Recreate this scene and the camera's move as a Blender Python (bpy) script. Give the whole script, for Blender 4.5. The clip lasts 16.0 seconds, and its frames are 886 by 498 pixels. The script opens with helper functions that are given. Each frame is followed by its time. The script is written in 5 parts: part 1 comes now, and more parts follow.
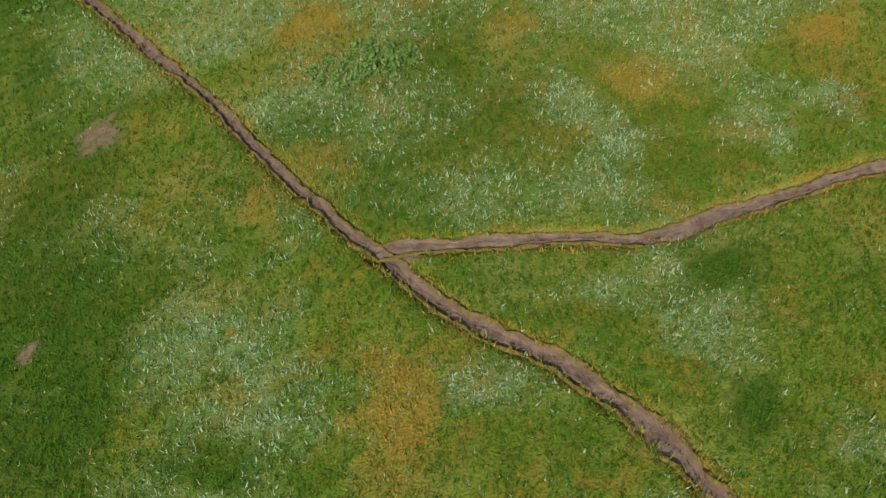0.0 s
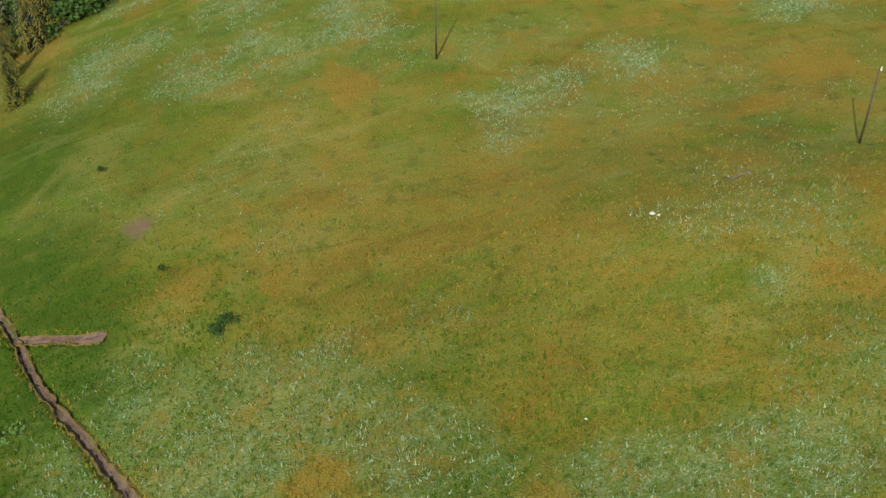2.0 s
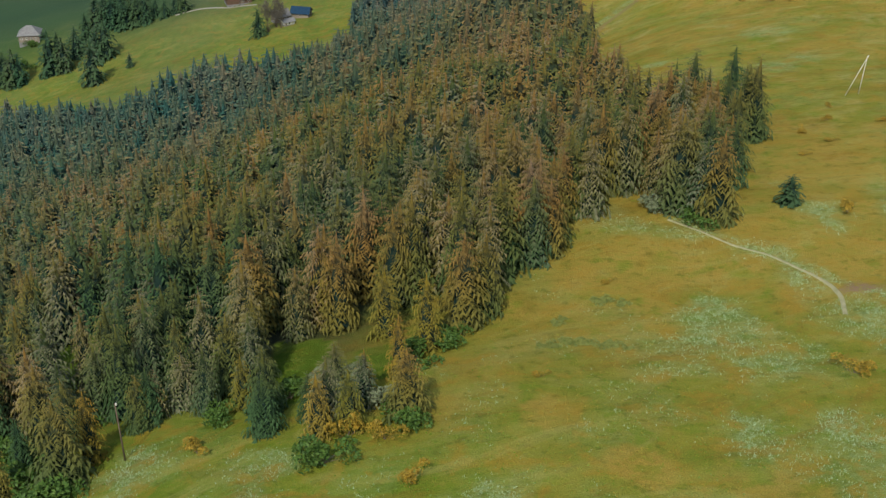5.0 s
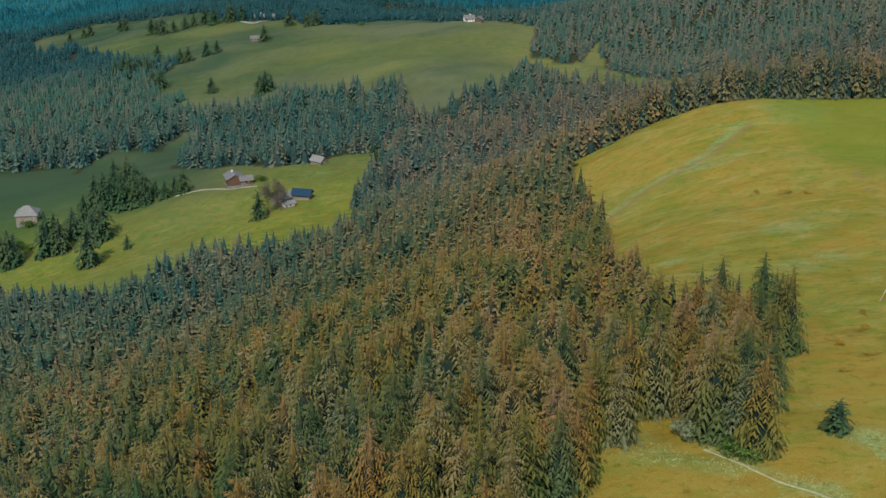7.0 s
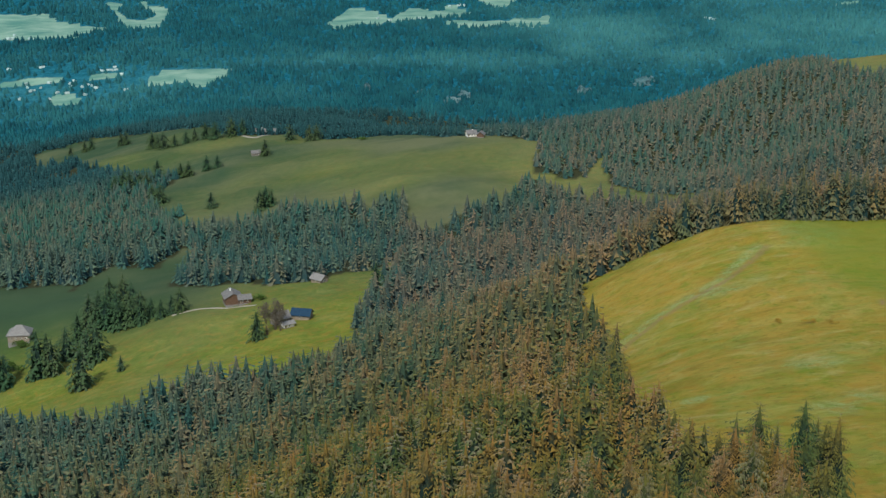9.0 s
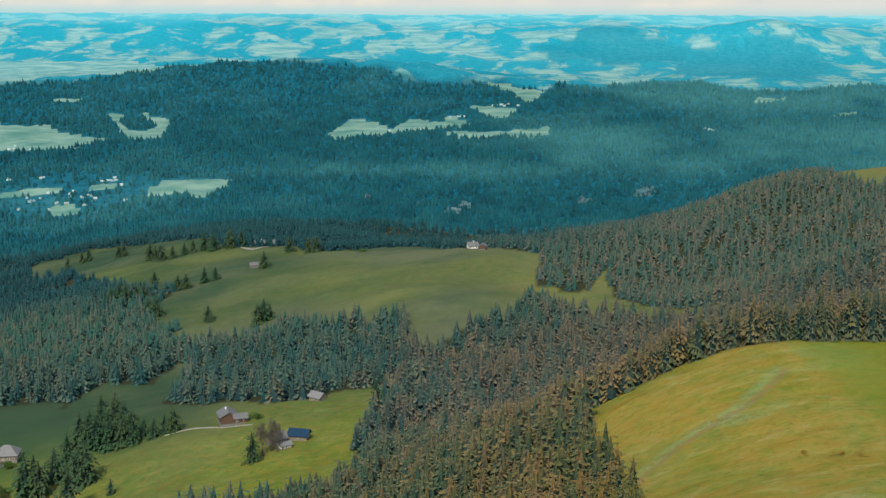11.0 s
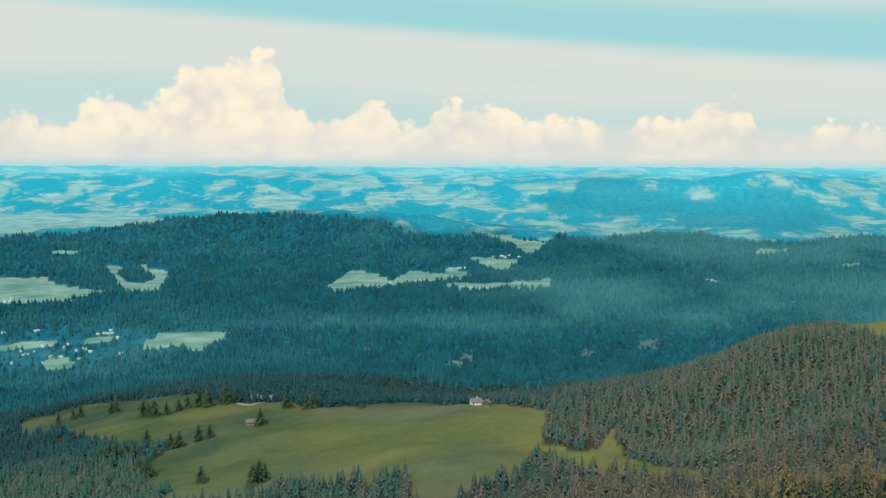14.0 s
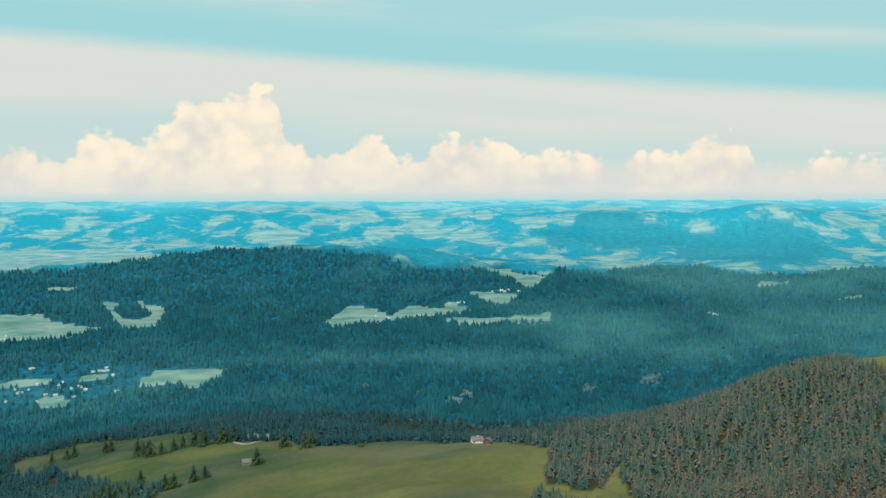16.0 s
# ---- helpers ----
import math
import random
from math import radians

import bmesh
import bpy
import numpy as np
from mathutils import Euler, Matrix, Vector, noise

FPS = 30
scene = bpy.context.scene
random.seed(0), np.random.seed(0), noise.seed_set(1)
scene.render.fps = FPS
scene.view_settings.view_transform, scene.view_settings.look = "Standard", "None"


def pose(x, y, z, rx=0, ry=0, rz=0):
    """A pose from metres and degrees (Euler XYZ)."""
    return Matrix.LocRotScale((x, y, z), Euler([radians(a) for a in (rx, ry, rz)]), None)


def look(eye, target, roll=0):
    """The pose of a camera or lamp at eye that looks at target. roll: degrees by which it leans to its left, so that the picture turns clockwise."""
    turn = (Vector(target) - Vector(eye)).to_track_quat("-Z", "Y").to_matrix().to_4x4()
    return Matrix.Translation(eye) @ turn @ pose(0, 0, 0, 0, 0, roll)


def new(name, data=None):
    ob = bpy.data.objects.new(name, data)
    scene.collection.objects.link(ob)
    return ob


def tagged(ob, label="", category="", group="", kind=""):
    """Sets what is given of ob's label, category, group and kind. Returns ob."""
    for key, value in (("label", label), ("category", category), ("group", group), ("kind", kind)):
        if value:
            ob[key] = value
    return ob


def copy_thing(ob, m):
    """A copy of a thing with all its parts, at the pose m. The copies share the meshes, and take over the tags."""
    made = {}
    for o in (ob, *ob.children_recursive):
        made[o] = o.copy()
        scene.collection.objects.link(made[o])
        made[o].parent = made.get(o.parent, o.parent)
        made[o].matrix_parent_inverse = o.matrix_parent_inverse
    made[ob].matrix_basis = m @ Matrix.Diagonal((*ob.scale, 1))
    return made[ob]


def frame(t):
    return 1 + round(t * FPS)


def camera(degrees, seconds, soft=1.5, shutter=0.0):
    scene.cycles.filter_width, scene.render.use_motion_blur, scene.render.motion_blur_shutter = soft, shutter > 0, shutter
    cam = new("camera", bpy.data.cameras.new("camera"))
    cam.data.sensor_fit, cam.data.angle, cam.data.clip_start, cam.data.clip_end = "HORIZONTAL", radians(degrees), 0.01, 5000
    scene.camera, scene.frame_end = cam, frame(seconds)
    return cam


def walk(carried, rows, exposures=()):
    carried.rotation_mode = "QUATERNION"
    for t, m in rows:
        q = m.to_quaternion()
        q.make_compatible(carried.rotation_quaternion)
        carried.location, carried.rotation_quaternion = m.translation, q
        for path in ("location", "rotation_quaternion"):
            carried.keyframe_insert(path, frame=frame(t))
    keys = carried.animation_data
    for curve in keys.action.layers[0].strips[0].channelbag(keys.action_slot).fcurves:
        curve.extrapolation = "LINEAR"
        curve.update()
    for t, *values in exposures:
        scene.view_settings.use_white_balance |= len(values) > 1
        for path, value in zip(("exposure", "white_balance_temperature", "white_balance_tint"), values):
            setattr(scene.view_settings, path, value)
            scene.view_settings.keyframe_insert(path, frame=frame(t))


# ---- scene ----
cam = camera(38.0, 16.0, soft=1.45)

# Seconds, place (x, y, z), yaw, pitch and lean in degrees.
PATH = [
    (0, 0.00, 0.00, 87.51, -0.15, -53.42, -0.71),
    (0.5, -0.44, 5.76, 88.28, -0.12, -50.75, -0.64),
    (1, -0.72, 11.40, 88.97, -0.15, -48.48, -0.66),
    (1.5, -0.90, 16.98, 89.57, -0.03, -45.81, -0.69),
    (2, -1.06, 22.54, 90.15, 0.00, -43.40, -0.67),
    (2.5, -1.23, 28.19, 90.78, 0.04, -40.73, -0.60),
    (3, -1.44, 33.81, 91.37, 0.05, -38.28, -0.48),
    (3.5, -1.77, 39.52, 91.83, 0.05, -35.61, -0.35),
    (4, -2.25, 45.19, 92.15, 0.03, -33.25, -0.22),
    (4.5, -2.88, 50.63, 92.40, -0.03, -30.71, -0.10),
    (5, -3.65, 55.78, 92.51, -0.14, -28.43, -0.00),
    (7.5, -6.71, 83.48, 91.66, -0.22, -19.48, 0.25),
    (8, -7.26, 88.85, 91.52, -0.22, -18.32, 0.23),
    (8.5, -7.84, 94.22, 91.53, -0.22, -17.10, 0.23),
    (9, -8.35, 99.57, 91.55, -0.22, -15.98, 0.24),
    (11.5, -10.71, 126.66, 91.49, -0.23, -10.01, 0.24),
    (12, -11.21, 132.16, 91.37, -0.22, -8.86, 0.24),
    (12.5, -11.75, 137.70, 91.24, -0.24, -7.62, 0.24),
    (13, -12.31, 143.24, 91.07, -0.24, -6.50, 0.23),
    (13.5, -12.85, 148.76, 90.87, -0.25, -5.38, 0.21),
    (14, -13.24, 154.23, 90.65, -0.25, -4.50, 0.16),
    (14.5, -13.46, 159.68, 90.41, -0.25, -3.80, 0.09),
    (15, -13.59, 165.13, 90.17, -0.27, -3.37, 0.00),
    (15.5, -13.71, 170.58, 89.98, -0.28, -3.08, -0.08),
    (16, -13.83, 176.02, 89.82, -0.31, -2.98, -0.15),
]


def aim(x, y, z, yaw, pitch, lean):
    a, b = radians(yaw), radians(pitch)
    way = Vector((-math.sin(a) * math.cos(b), math.cos(a) * math.cos(b), math.sin(b)))
    eye = Vector((x, y, z))
    return look(eye, eye + way, lean)


walk(cam, [(t, aim(*p)) for t, *p in PATH])

# ---- light ----
SUN_BEARING, SUN_HEIGHT = 194.0, 45.0  # degrees clockwise from +y, degrees above the horizon
scene.view_settings.exposure = 0.0

world = bpy.data.worlds.new("sky")
scene.world = world
world.use_nodes = True


class Net:
    """A short way to write shader nodes."""

    def __init__(self, tree):
        self.tree, self.n, self.l = tree, tree.nodes, tree.links

    def put(self, socket, value):
        if isinstance(value, bpy.types.NodeSocket):
            self.l.new(value, socket)
        elif value is not None:
            if isinstance(value, tuple) and len(value) == 3 and len(socket.default_value) == 4:
                value = (*value, 1.0)
            socket.default_value = value

    def math(self, op, a, b=None, c=None, clamp=False):
        node = self.n.new("ShaderNodeMath")
        node.operation, node.use_clamp = op, clamp
        for k, v in enumerate((a, b, c)):
            self.put(node.inputs[k], v)
        return node.outputs[0]

    def mix(self, f, a, b, how="MIX"):
        node = self.n.new("ShaderNodeMix")
        node.data_type, node.blend_type = "RGBA", how
        self.put(node.inputs[0], f)
        self.put(node.inputs[6], a)
        self.put(node.inputs[7], b)
        return node.outputs[2]

    def span(self, v, lo, hi, to_lo=0.0, to_hi=1.0, smooth=True):
        node = self.n.new("ShaderNodeMapRange")
        node.interpolation_type = "SMOOTHSTEP" if smooth else "LINEAR"
        for k, x in enumerate((v, lo, hi, to_lo, to_hi)):
            self.put(node.inputs[k], x)
        return node.outputs[0]

    def noise(self, at, scale, detail=4.0, rough=0.55, warp=0.0):
        node = self.n.new("ShaderNodeTexNoise")
        self.put(node.inputs["Vector"], at)
        for k, v in (("Scale", scale), ("Detail", detail), ("Roughness", rough), ("Distortion", warp)):
            node.inputs[k].default_value = v
        return node.outputs[0]

    def cells(self, at, scale, feature="F1"):
        node = self.n.new("ShaderNodeTexVoronoi")
        node.feature = feature
        self.put(node.inputs["Vector"], at)
        node.inputs["Scale"].default_value = scale
        return node.outputs

    def stretch(self, at, size, shift=(0, 0, 0)):
        node = self.n.new("ShaderNodeMapping")
        self.put(node.inputs["Vector"], at)
        node.inputs["Scale"].default_value = size
        node.inputs["Location"].default_value = shift
        return node.outputs[0]

    def attr(self, name):
        node = self.n.new("ShaderNodeAttribute")
        node.attribute_name = name
        return node.outputs["Fac"]

    def place(self):
        return self.n.new("ShaderNodeNewGeometry").outputs["Position"]

    def join(self, x, y, z):
        node = self.n.new("ShaderNodeCombineXYZ")
        for k, v in enumerate((x, y, z)):
            self.put(node.inputs[k], v)
        return node.outputs[0]

    def split(self, v):
        node = self.n.new("ShaderNodeSeparateXYZ")
        self.put(node.inputs[0], v)
        return node.outputs


def sky_nodes():
    w = Net(world.node_tree)
    w.n.clear()
    sky = w.n.new("ShaderNodeTexSky")
    sky.sky_type, sky.sun_disc = "NISHITA", False
    sky.sun_elevation, sky.sun_rotation = radians(SUN_HEIGHT), radians(SUN_BEARING)
    sky.air_density, sky.dust_density, sky.ozone_density = 1.0, 2.0, 1.0
    d = w.split(w.n.new("ShaderNodeTexCoord").outputs["Generated"])
    flat = w.math("SQRT", w.math("ADD", w.math("MULTIPLY", d[0], d[0]), w.math("MULTIPLY", d[1], d[1])))
    up = w.math("DIVIDE", d[2], flat)                      # tangent of the height
    side = w.math("ARCTAN2", d[0], d[1])                   # bearing, 0 ahead
    at = w.join(side, w.math("MULTIPLY", up, 1.25), 0.0)
    tint = w.mix(1.0, sky.outputs[0], (1.06, 1.32, 1.55), "MULTIPLY")
    tint = w.mix(w.span(up, 0.35, 0.10), tint, (3.5, 6.7, 6.95))
    # Thin high cloud in long bands.
    band_at = w.join(w.math("MULTIPLY", side, 0.9), w.math("MULTIPLY", w.math("ADD", up, w.math("MULTIPLY", side, 0.055)), 9.0), 3.0)
    veil = w.noise(band_at, 1.5, 5, 0.5, 0.3)
    lift = w.math("ADD", up, w.math("MULTIPLY", side, 0.07))
    lift = w.math("ADD", lift, w.math("MULTIPLY", w.math("SUBTRACT", veil, 0.5), 0.03))
    off = w.math("SUBTRACT", lift, 0.064)
    band = w.math("MULTIPLY", w.span(off, 0.036, 0.016), w.span(off, -0.045, -0.010, 0.6, 1.0))
    high = w.math("MULTIPLY", w.span(lift, 0.112, 0.142), w.span(veil, 0.42, 0.58, 0.1, 0.8))
    haze = w.math("MULTIPLY", w.span(up, 0.045, 0.0, 0.0, 1.0), w.span(side, -0.3, 0.15, 0.60, 0.95))
    veil_f = w.math("MAXIMUM", w.math("MAXIMUM", w.math("MULTIPLY", band, w.span(veil, 0.3, 0.6, 0.72, 0.95)), high), haze)
    veil_f = w.math("MULTIPLY", veil_f, w.span(up, 1.2, 0.3, 0.3, 1.0))
    colour = w.mix(veil_f, tint, (7.3, 7.5, 6.9))
    # A bank of cumulus: the height of its tops by bearing, broken up by billows.
    curve = w.n.new("ShaderNodeFloatCurve")
    w.put(curve.inputs["Value"], w.span(side, -0.40, 0.40, 0.0, 1.0, False))
    points = curve.mapping.curves[0].points
    tops = ((0.0, 0.3), (0.075, 0.23), (0.108, 0.35), (0.13, 0.27), (0.157, 0.31), (0.185, 0.42), (0.218, 0.39), (0.24, 0.46), (0.252, 0.56), (0.268, 0.67), (0.284, 0.68), (0.31, 0.72), (0.334, 0.75), (0.347, 0.67), (0.357, 0.42), (0.383, 0.31), (0.41, 0.31), (0.432, 0.42), (0.454, 0.34), (0.47, 0.22), (0.492, 0.33), (0.531, 0.41), (0.564, 0.36), (0.586, 0.29), (0.624, 0.29), (0.657, 0.27), (0.675, 0.21), (0.686, 0.27), (0.706, 0.31), (0.728, 0.27), (0.745, 0.37), (0.789, 0.39), (0.802, 0.25), (0.824, 0.19), (0.855, 0.24), (0.899, 0.25), (0.936, 0.22), (1.0, 0.3))
    points[0].location, points[1].location = tops[0], tops[-1]
    for p in tops[1:-1]:
        points.new(*p)
    curve.mapping.update()
    top = w.math("MULTIPLY", curve.outputs[0], 0.102)
    big = w.cells(w.join(side, w.math("MULTIPLY", up, 1.1), w.math("MULTIPLY", w.noise(at, 30, 3), 0.02)), 34.0, "SMOOTH_F1")[0]
    small = w.cells(w.join(side, w.math("MULTIPLY", up, 1.1), w.math("MULTIPLY", w.noise(at, 60, 3), 0.012)), 85.0, "SMOOTH_F1")[0]
    fine = w.noise(at, 70, 5, 0.6)
    tiny = w.cells(w.join(side, w.math("MULTIPLY", up, 1.1), 0.0), 190.0, "SMOOTH_F1")[0]
    puff = w.math("ADD", w.math("MULTIPLY", tiny, -0.010), w.math("ADD", w.math("ADD", w.math("MULTIPLY", big, -0.018), w.math("MULTIPLY", small, -0.016)), w.math("MULTIPLY", w.math("SUBTRACT", fine, 0.5), 0.020)))
    edge = w.math("SUBTRACT", w.math("ADD", w.math("ADD", top, 0.012), puff), up)   # above 0: inside the cloud
    inside = w.span(edge, -0.001, 0.0065)
    depth = w.span(edge, 0.0, 0.045)
    base_n = w.noise(w.join(w.math("MULTIPLY", side, 12.0), w.math("MULTIPLY", up, 60.0), 0.0), 1.0, 4)
    lit = w.math("ADD", w.math("MULTIPLY", big, -0.9), w.math("MULTIPLY", small, -0.45))
    shade = w.span(w.math("ADD", lit, w.math("MULTIPLY", fine, 0.5)), -0.75, -0.05)
    rise = w.span(up, -0.012, 0.022)
    cream = w.mix(shade, (7.0, 6.95, 6.6), (9.9, 8.8, 6.9))
    cream = w.mix(w.math("MULTIPLY", w.math("SUBTRACT", 1.0, rise), w.span(base_n, 0.35, 0.65, 0.55, 1.0)), cream, (7.1, 7.3, 7.0))
    inside = w.math("MULTIPLY", inside, w.span(up, -0.016, -0.004, 0.3, 1.0))
    ahead = w.span(w.math("ABSOLUTE", side), 2.2, 1.2)
    colour = w.mix(w.math("MULTIPLY", inside, w.math("MAXIMUM", ahead, 0.6)), colour, cream)
    # Haze over the far plain.
    colour = w.mix(w.span(up, -0.006, -0.016), colour, (4.4, 7.0, 7.2))
    back = w.n.new("ShaderNodeBackground")
    w.put(back.inputs["Color"], colour)
    back.inputs["Strength"].default_value = 0.1
    w.l.new(back.outputs[0], w.n.new("ShaderNodeOutputWorld").inputs["Surface"])


sky_nodes()
sun = new("sun", bpy.data.lights.new("sun", "SUN"))
sun.data.energy, sun.data.angle, sun.data.color = 3.6, radians(0.5), (1.0, 0.92, 0.73)
a, b = radians(SUN_BEARING), radians(SUN_HEIGHT)
to_sun = Vector((math.sin(a) * math.cos(b), math.cos(a) * math.cos(b), math.sin(b)))
sun.matrix_world = look(to_sun * 300, (0, 0, 0))

# ---- materials ----
def material(name):
    m = bpy.data.materials.new(name)
    m.use_nodes = True
    net = Net(m.node_tree)
    net.shader = m.node_tree.nodes["Principled BSDF"]
    net.shader.inputs["Roughness"].default_value = 0.85
    net.shader.inputs["Specular IOR Level"].default_value = 0.2
    return m, net


def finish(net, colour, height=None, depth=0.1, strength=0.6, rough=None):
    net.put(net.shader.inputs["Base Color"], colour)
    if rough is not None:
        net.put(net.shader.inputs["Roughness"], rough)
    if height is not None:
        node = net.n.new("ShaderNodeBump")
        node.inputs["Strength"].default_value, node.inputs["Distance"].default_value = strength, depth
        net.put(node.inputs["Height"], height)
        net.put(net.shader.inputs["Normal"], node.outputs[0])


def meadow_material():
    m, n = material("meadow_grass")
    at = n.place()
    flat = n.stretch(at, (1, 1, 0))
    big, mid = n.noise(flat, 0.022, 4), n.noise(flat, 0.11, 5, 0.6)
    fine, tuft = n.noise(flat, 1.1, 4, 0.65), n.noise(flat, 5.0, 3, 0.6)
    green = n.mix(n.span(mid, 0.35, 0.65), (0.080, 0.170, 0.013), (0.160, 0.225, 0.022))
    green = n.mix(n.span(big, 0.3, 0.7, 0.0, 0.5), green, (0.24, 0.225, 0.030))
    green = n.mix(n.math("MULTIPLY", n.attr("lush_or_shade"), 0.85), green, n.mix(fine, (0.034, 0.092, 0.008), (0.072, 0.132, 0.012)))
    warm_f = n.math("MULTIPLY", n.math("MULTIPLY", n.attr("warm"), n.math("SUBTRACT", 1.0, n.math("MULTIPLY", n.attr("haze_shade"), 0.7))), n.span(n.math("ADD", mid, n.math("MULTIPLY", fine, 0.5)), 0.5, 0.95, 0.55, 1.0))
    green = n.mix(warm_f, green, (0.355, 0.245, 0.050))
    speck = n.span(n.math("ADD", fine, n.math("MULTIPLY", tuft, 0.7)), 0.72, 1.05)
    pale_f = n.math("MULTIPLY", n.attr("pale"), n.math("ADD", 0.22, n.math("MULTIPLY", speck, 0.66)))
    green = n.mix(pale_f, green, n.mix(n.span(n.split(at)[1], 110, 150), (0.265, 0.365, 0.180), (0.31, 0.41, 0.21)))
    blot = n.noise(flat, 0.42, 4, 0.65)
    green = n.mix(n.span(blot, 0.52, 0.66, 0.0, 0.45), green, (0.26, 0.245, 0.04))
    green = n.mix(n.span(blot, 0.46, 0.33, 0.0, 0.50), green, (0.075, 0.095, 0.012))
    russet = n.noise(n.stretch(at, (1, 1, 0), (40, 17, 0)), 0.16, 6, 0.68, 0.4)
    green = n.mix(n.math("MULTIPLY", n.span(russet, 0.50, 0.63, 0.0, 0.60), n.math("SUBTRACT", 1.0, n.attr("lush_or_shade"))), green, (0.330, 0.205, 0.030))
    green = n.mix(n.span(russet, 0.47, 0.36, 0.0, 0.50), green, (0.130, 0.205, 0.016))
    px, py = n.split(at)[0], n.split(at)[1]
    slant = n.join(n.math("ADD", n.math("MULTIPLY", px, 0.036), n.math("MULTIPLY", py, 0.018)), n.math("SUBTRACT", n.math("MULTIPLY", py, 0.070), n.math("MULTIPLY", px, 0.035)), 0.0)
    worn = n.noise(slant, 1.0, 6, 0.72, 1.6)
    green = n.mix(n.span(worn, 0.52, 0.66, 0.0, 0.45), green, (0.36, 0.325, 0.095))
    green = n.mix(n.span(worn, 0.47, 0.35, 0.0, 0.45), green, (0.21, 0.135, 0.022))
    streak = n.noise(n.stretch(at, (0.05, 0.16, 0)), 1.0, 5, 0.65, 0.6)
    green = n.mix(n.span(streak, 0.52, 0.66, 0.0, 0.26), green, (0.31, 0.30, 0.07))
    green = n.mix(n.span(streak, 0.44, 0.32, 0.0, 0.28), green, (0.14, 0.12, 0.018))
    brow = n.math("MULTIPLY", n.span(py, 270, 340), n.span(py, 760, 690))
    turfy = n.noise(n.stretch(at, (0.030, 0.050, 0), (3, 9, 0)), 1.0, 7, 0.76, 1.6)
    green = n.mix(n.math("MULTIPLY", n.span(turfy, 0.52, 0.68, 0.0, 0.45), brow), green, (0.40, 0.345, 0.150))
    green = n.mix(n.math("MULTIPLY", n.span(turfy, 0.46, 0.34, 0.0, 0.40), brow), green, (0.225, 0.150, 0.030))
    green = n.mix(n.math("MULTIPLY", n.math("MULTIPLY", n.span(px, 128, 150), n.span(py, 480, 540)), n.math("MULTIPLY", brow, 0.6)), green, (0.135, 0.205, 0.022))
    green = n.mix(n.math("MULTIPLY", n.attr("lush_or_shade"), 0.5), green, n.mix(fine, (0.034, 0.092, 0.008), (0.072, 0.132, 0.012)))
    green = n.mix(n.math("MULTIPLY", n.math("MULTIPLY", n.span(n.attr("warm"), 0.78, 1.0, 0.0, 0.6), n.span(n.split(at)[1], 190, 140)), n.span(n.math("ADD", mid, n.math("MULTIPLY", fine, 0.5)), 0.5, 0.95, 0.5, 1.0)), green, (0.345, 0.205, 0.030))
    # Haze and cloud shade on the farther meadows, put into the grass colour.
    cloud_tone = n.math("ADD", n.span(n.noise(n.stretch(at, (0.006, 0.011, 0)), 1.0, 5, 0.55, 0.5), 0.34, 0.66, 0.0, 0.75), n.span(px, -430, 110, -0.1, 0.35))
    cloud_tone = n.math("MULTIPLY", n.math("ADD", cloud_tone, n.math("MULTIPLY", n.math("SUBTRACT", mid, 0.5), 0.7)), n.math("SUBTRACT", 1.0, n.math("MULTIPLY", n.attr("lush_or_shade"), 0.9)), clamp=True)
    green = n.mix(n.attr("haze_shade"), green, n.mix(cloud_tone, (0.036, 0.074, 0.042), (0.120, 0.134, 0.076)))
    green = n.mix(n.span(tuft, 0.35, 0.62, 0.30, 0.0), green, (0.03, 0.055, 0.012))
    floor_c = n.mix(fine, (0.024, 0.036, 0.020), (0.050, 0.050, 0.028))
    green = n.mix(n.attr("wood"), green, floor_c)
    soil = n.mix(fine, (0.17, 0.105, 0.065), (0.30, 0.19, 0.13))
    green = n.mix(n.math("MULTIPLY", n.attr("bare"), n.span(fine, 0.36, 0.58, 0.25, 1.0)), green, soil)
    finish(n, green, n.math("ADD", tuft, fine), 0.25, 0.8, 0.9)
    n.shader.inputs["Specular IOR Level"].default_value = 0.04
    return m


def soil_material():
    m, n = material("trodden_soil")
    at = n.place()
    a, b, c = n.noise(at, 0.9, 5, 0.6), n.noise(at, 4.5, 5, 0.65), n.cells(at, 6.0)[0]
    colour = n.mix(n.span(a, 0.35, 0.65), (0.145, 0.095, 0.068), (0.235, 0.160, 0.118))
    colour = n.mix(n.span(b, 0.5, 0.75, 0, 0.6), colour, (0.13, 0.08, 0.055))
    colour = n.mix(n.span(c, 0.25, 0.05, 0, 0.5), colour, (0.42, 0.33, 0.27))
    colour = n.mix(n.attr("rim"), colour, n.mix(n.span(b, 0.45, 0.65), (0.21, 0.140, 0.045), (0.125, 0.125, 0.025)))
    finish(n, colour, n.math("ADD", b, a), 0.12, 0.9, 0.95)
    return m


def grass_material():
    m, n = material("grass_blades")
    ramp = n.n.new("ShaderNodeValToRGB")
    n.put(ramp.inputs[0], n.attr("tone"))
    e = ramp.color_ramp.elements
    e[0].position, e[0].color = 0.0, (0.045, 0.115, 0.009, 1)
    e[1].position, e[1].color = 1.0, (0.34, 0.225, 0.04, 1)
    for p, c in ((0.3, (0.095, 0.190, 0.014)), (0.5, (0.35, 0.445, 0.275)), (0.68, (0.20, 0.225, 0.028))):
        e.new(p).color = (*c, 1)
    finish(n, ramp.outputs[0], rough=0.7)
    n.shader.inputs["Specular IOR Level"].default_value = 0.06
    return m


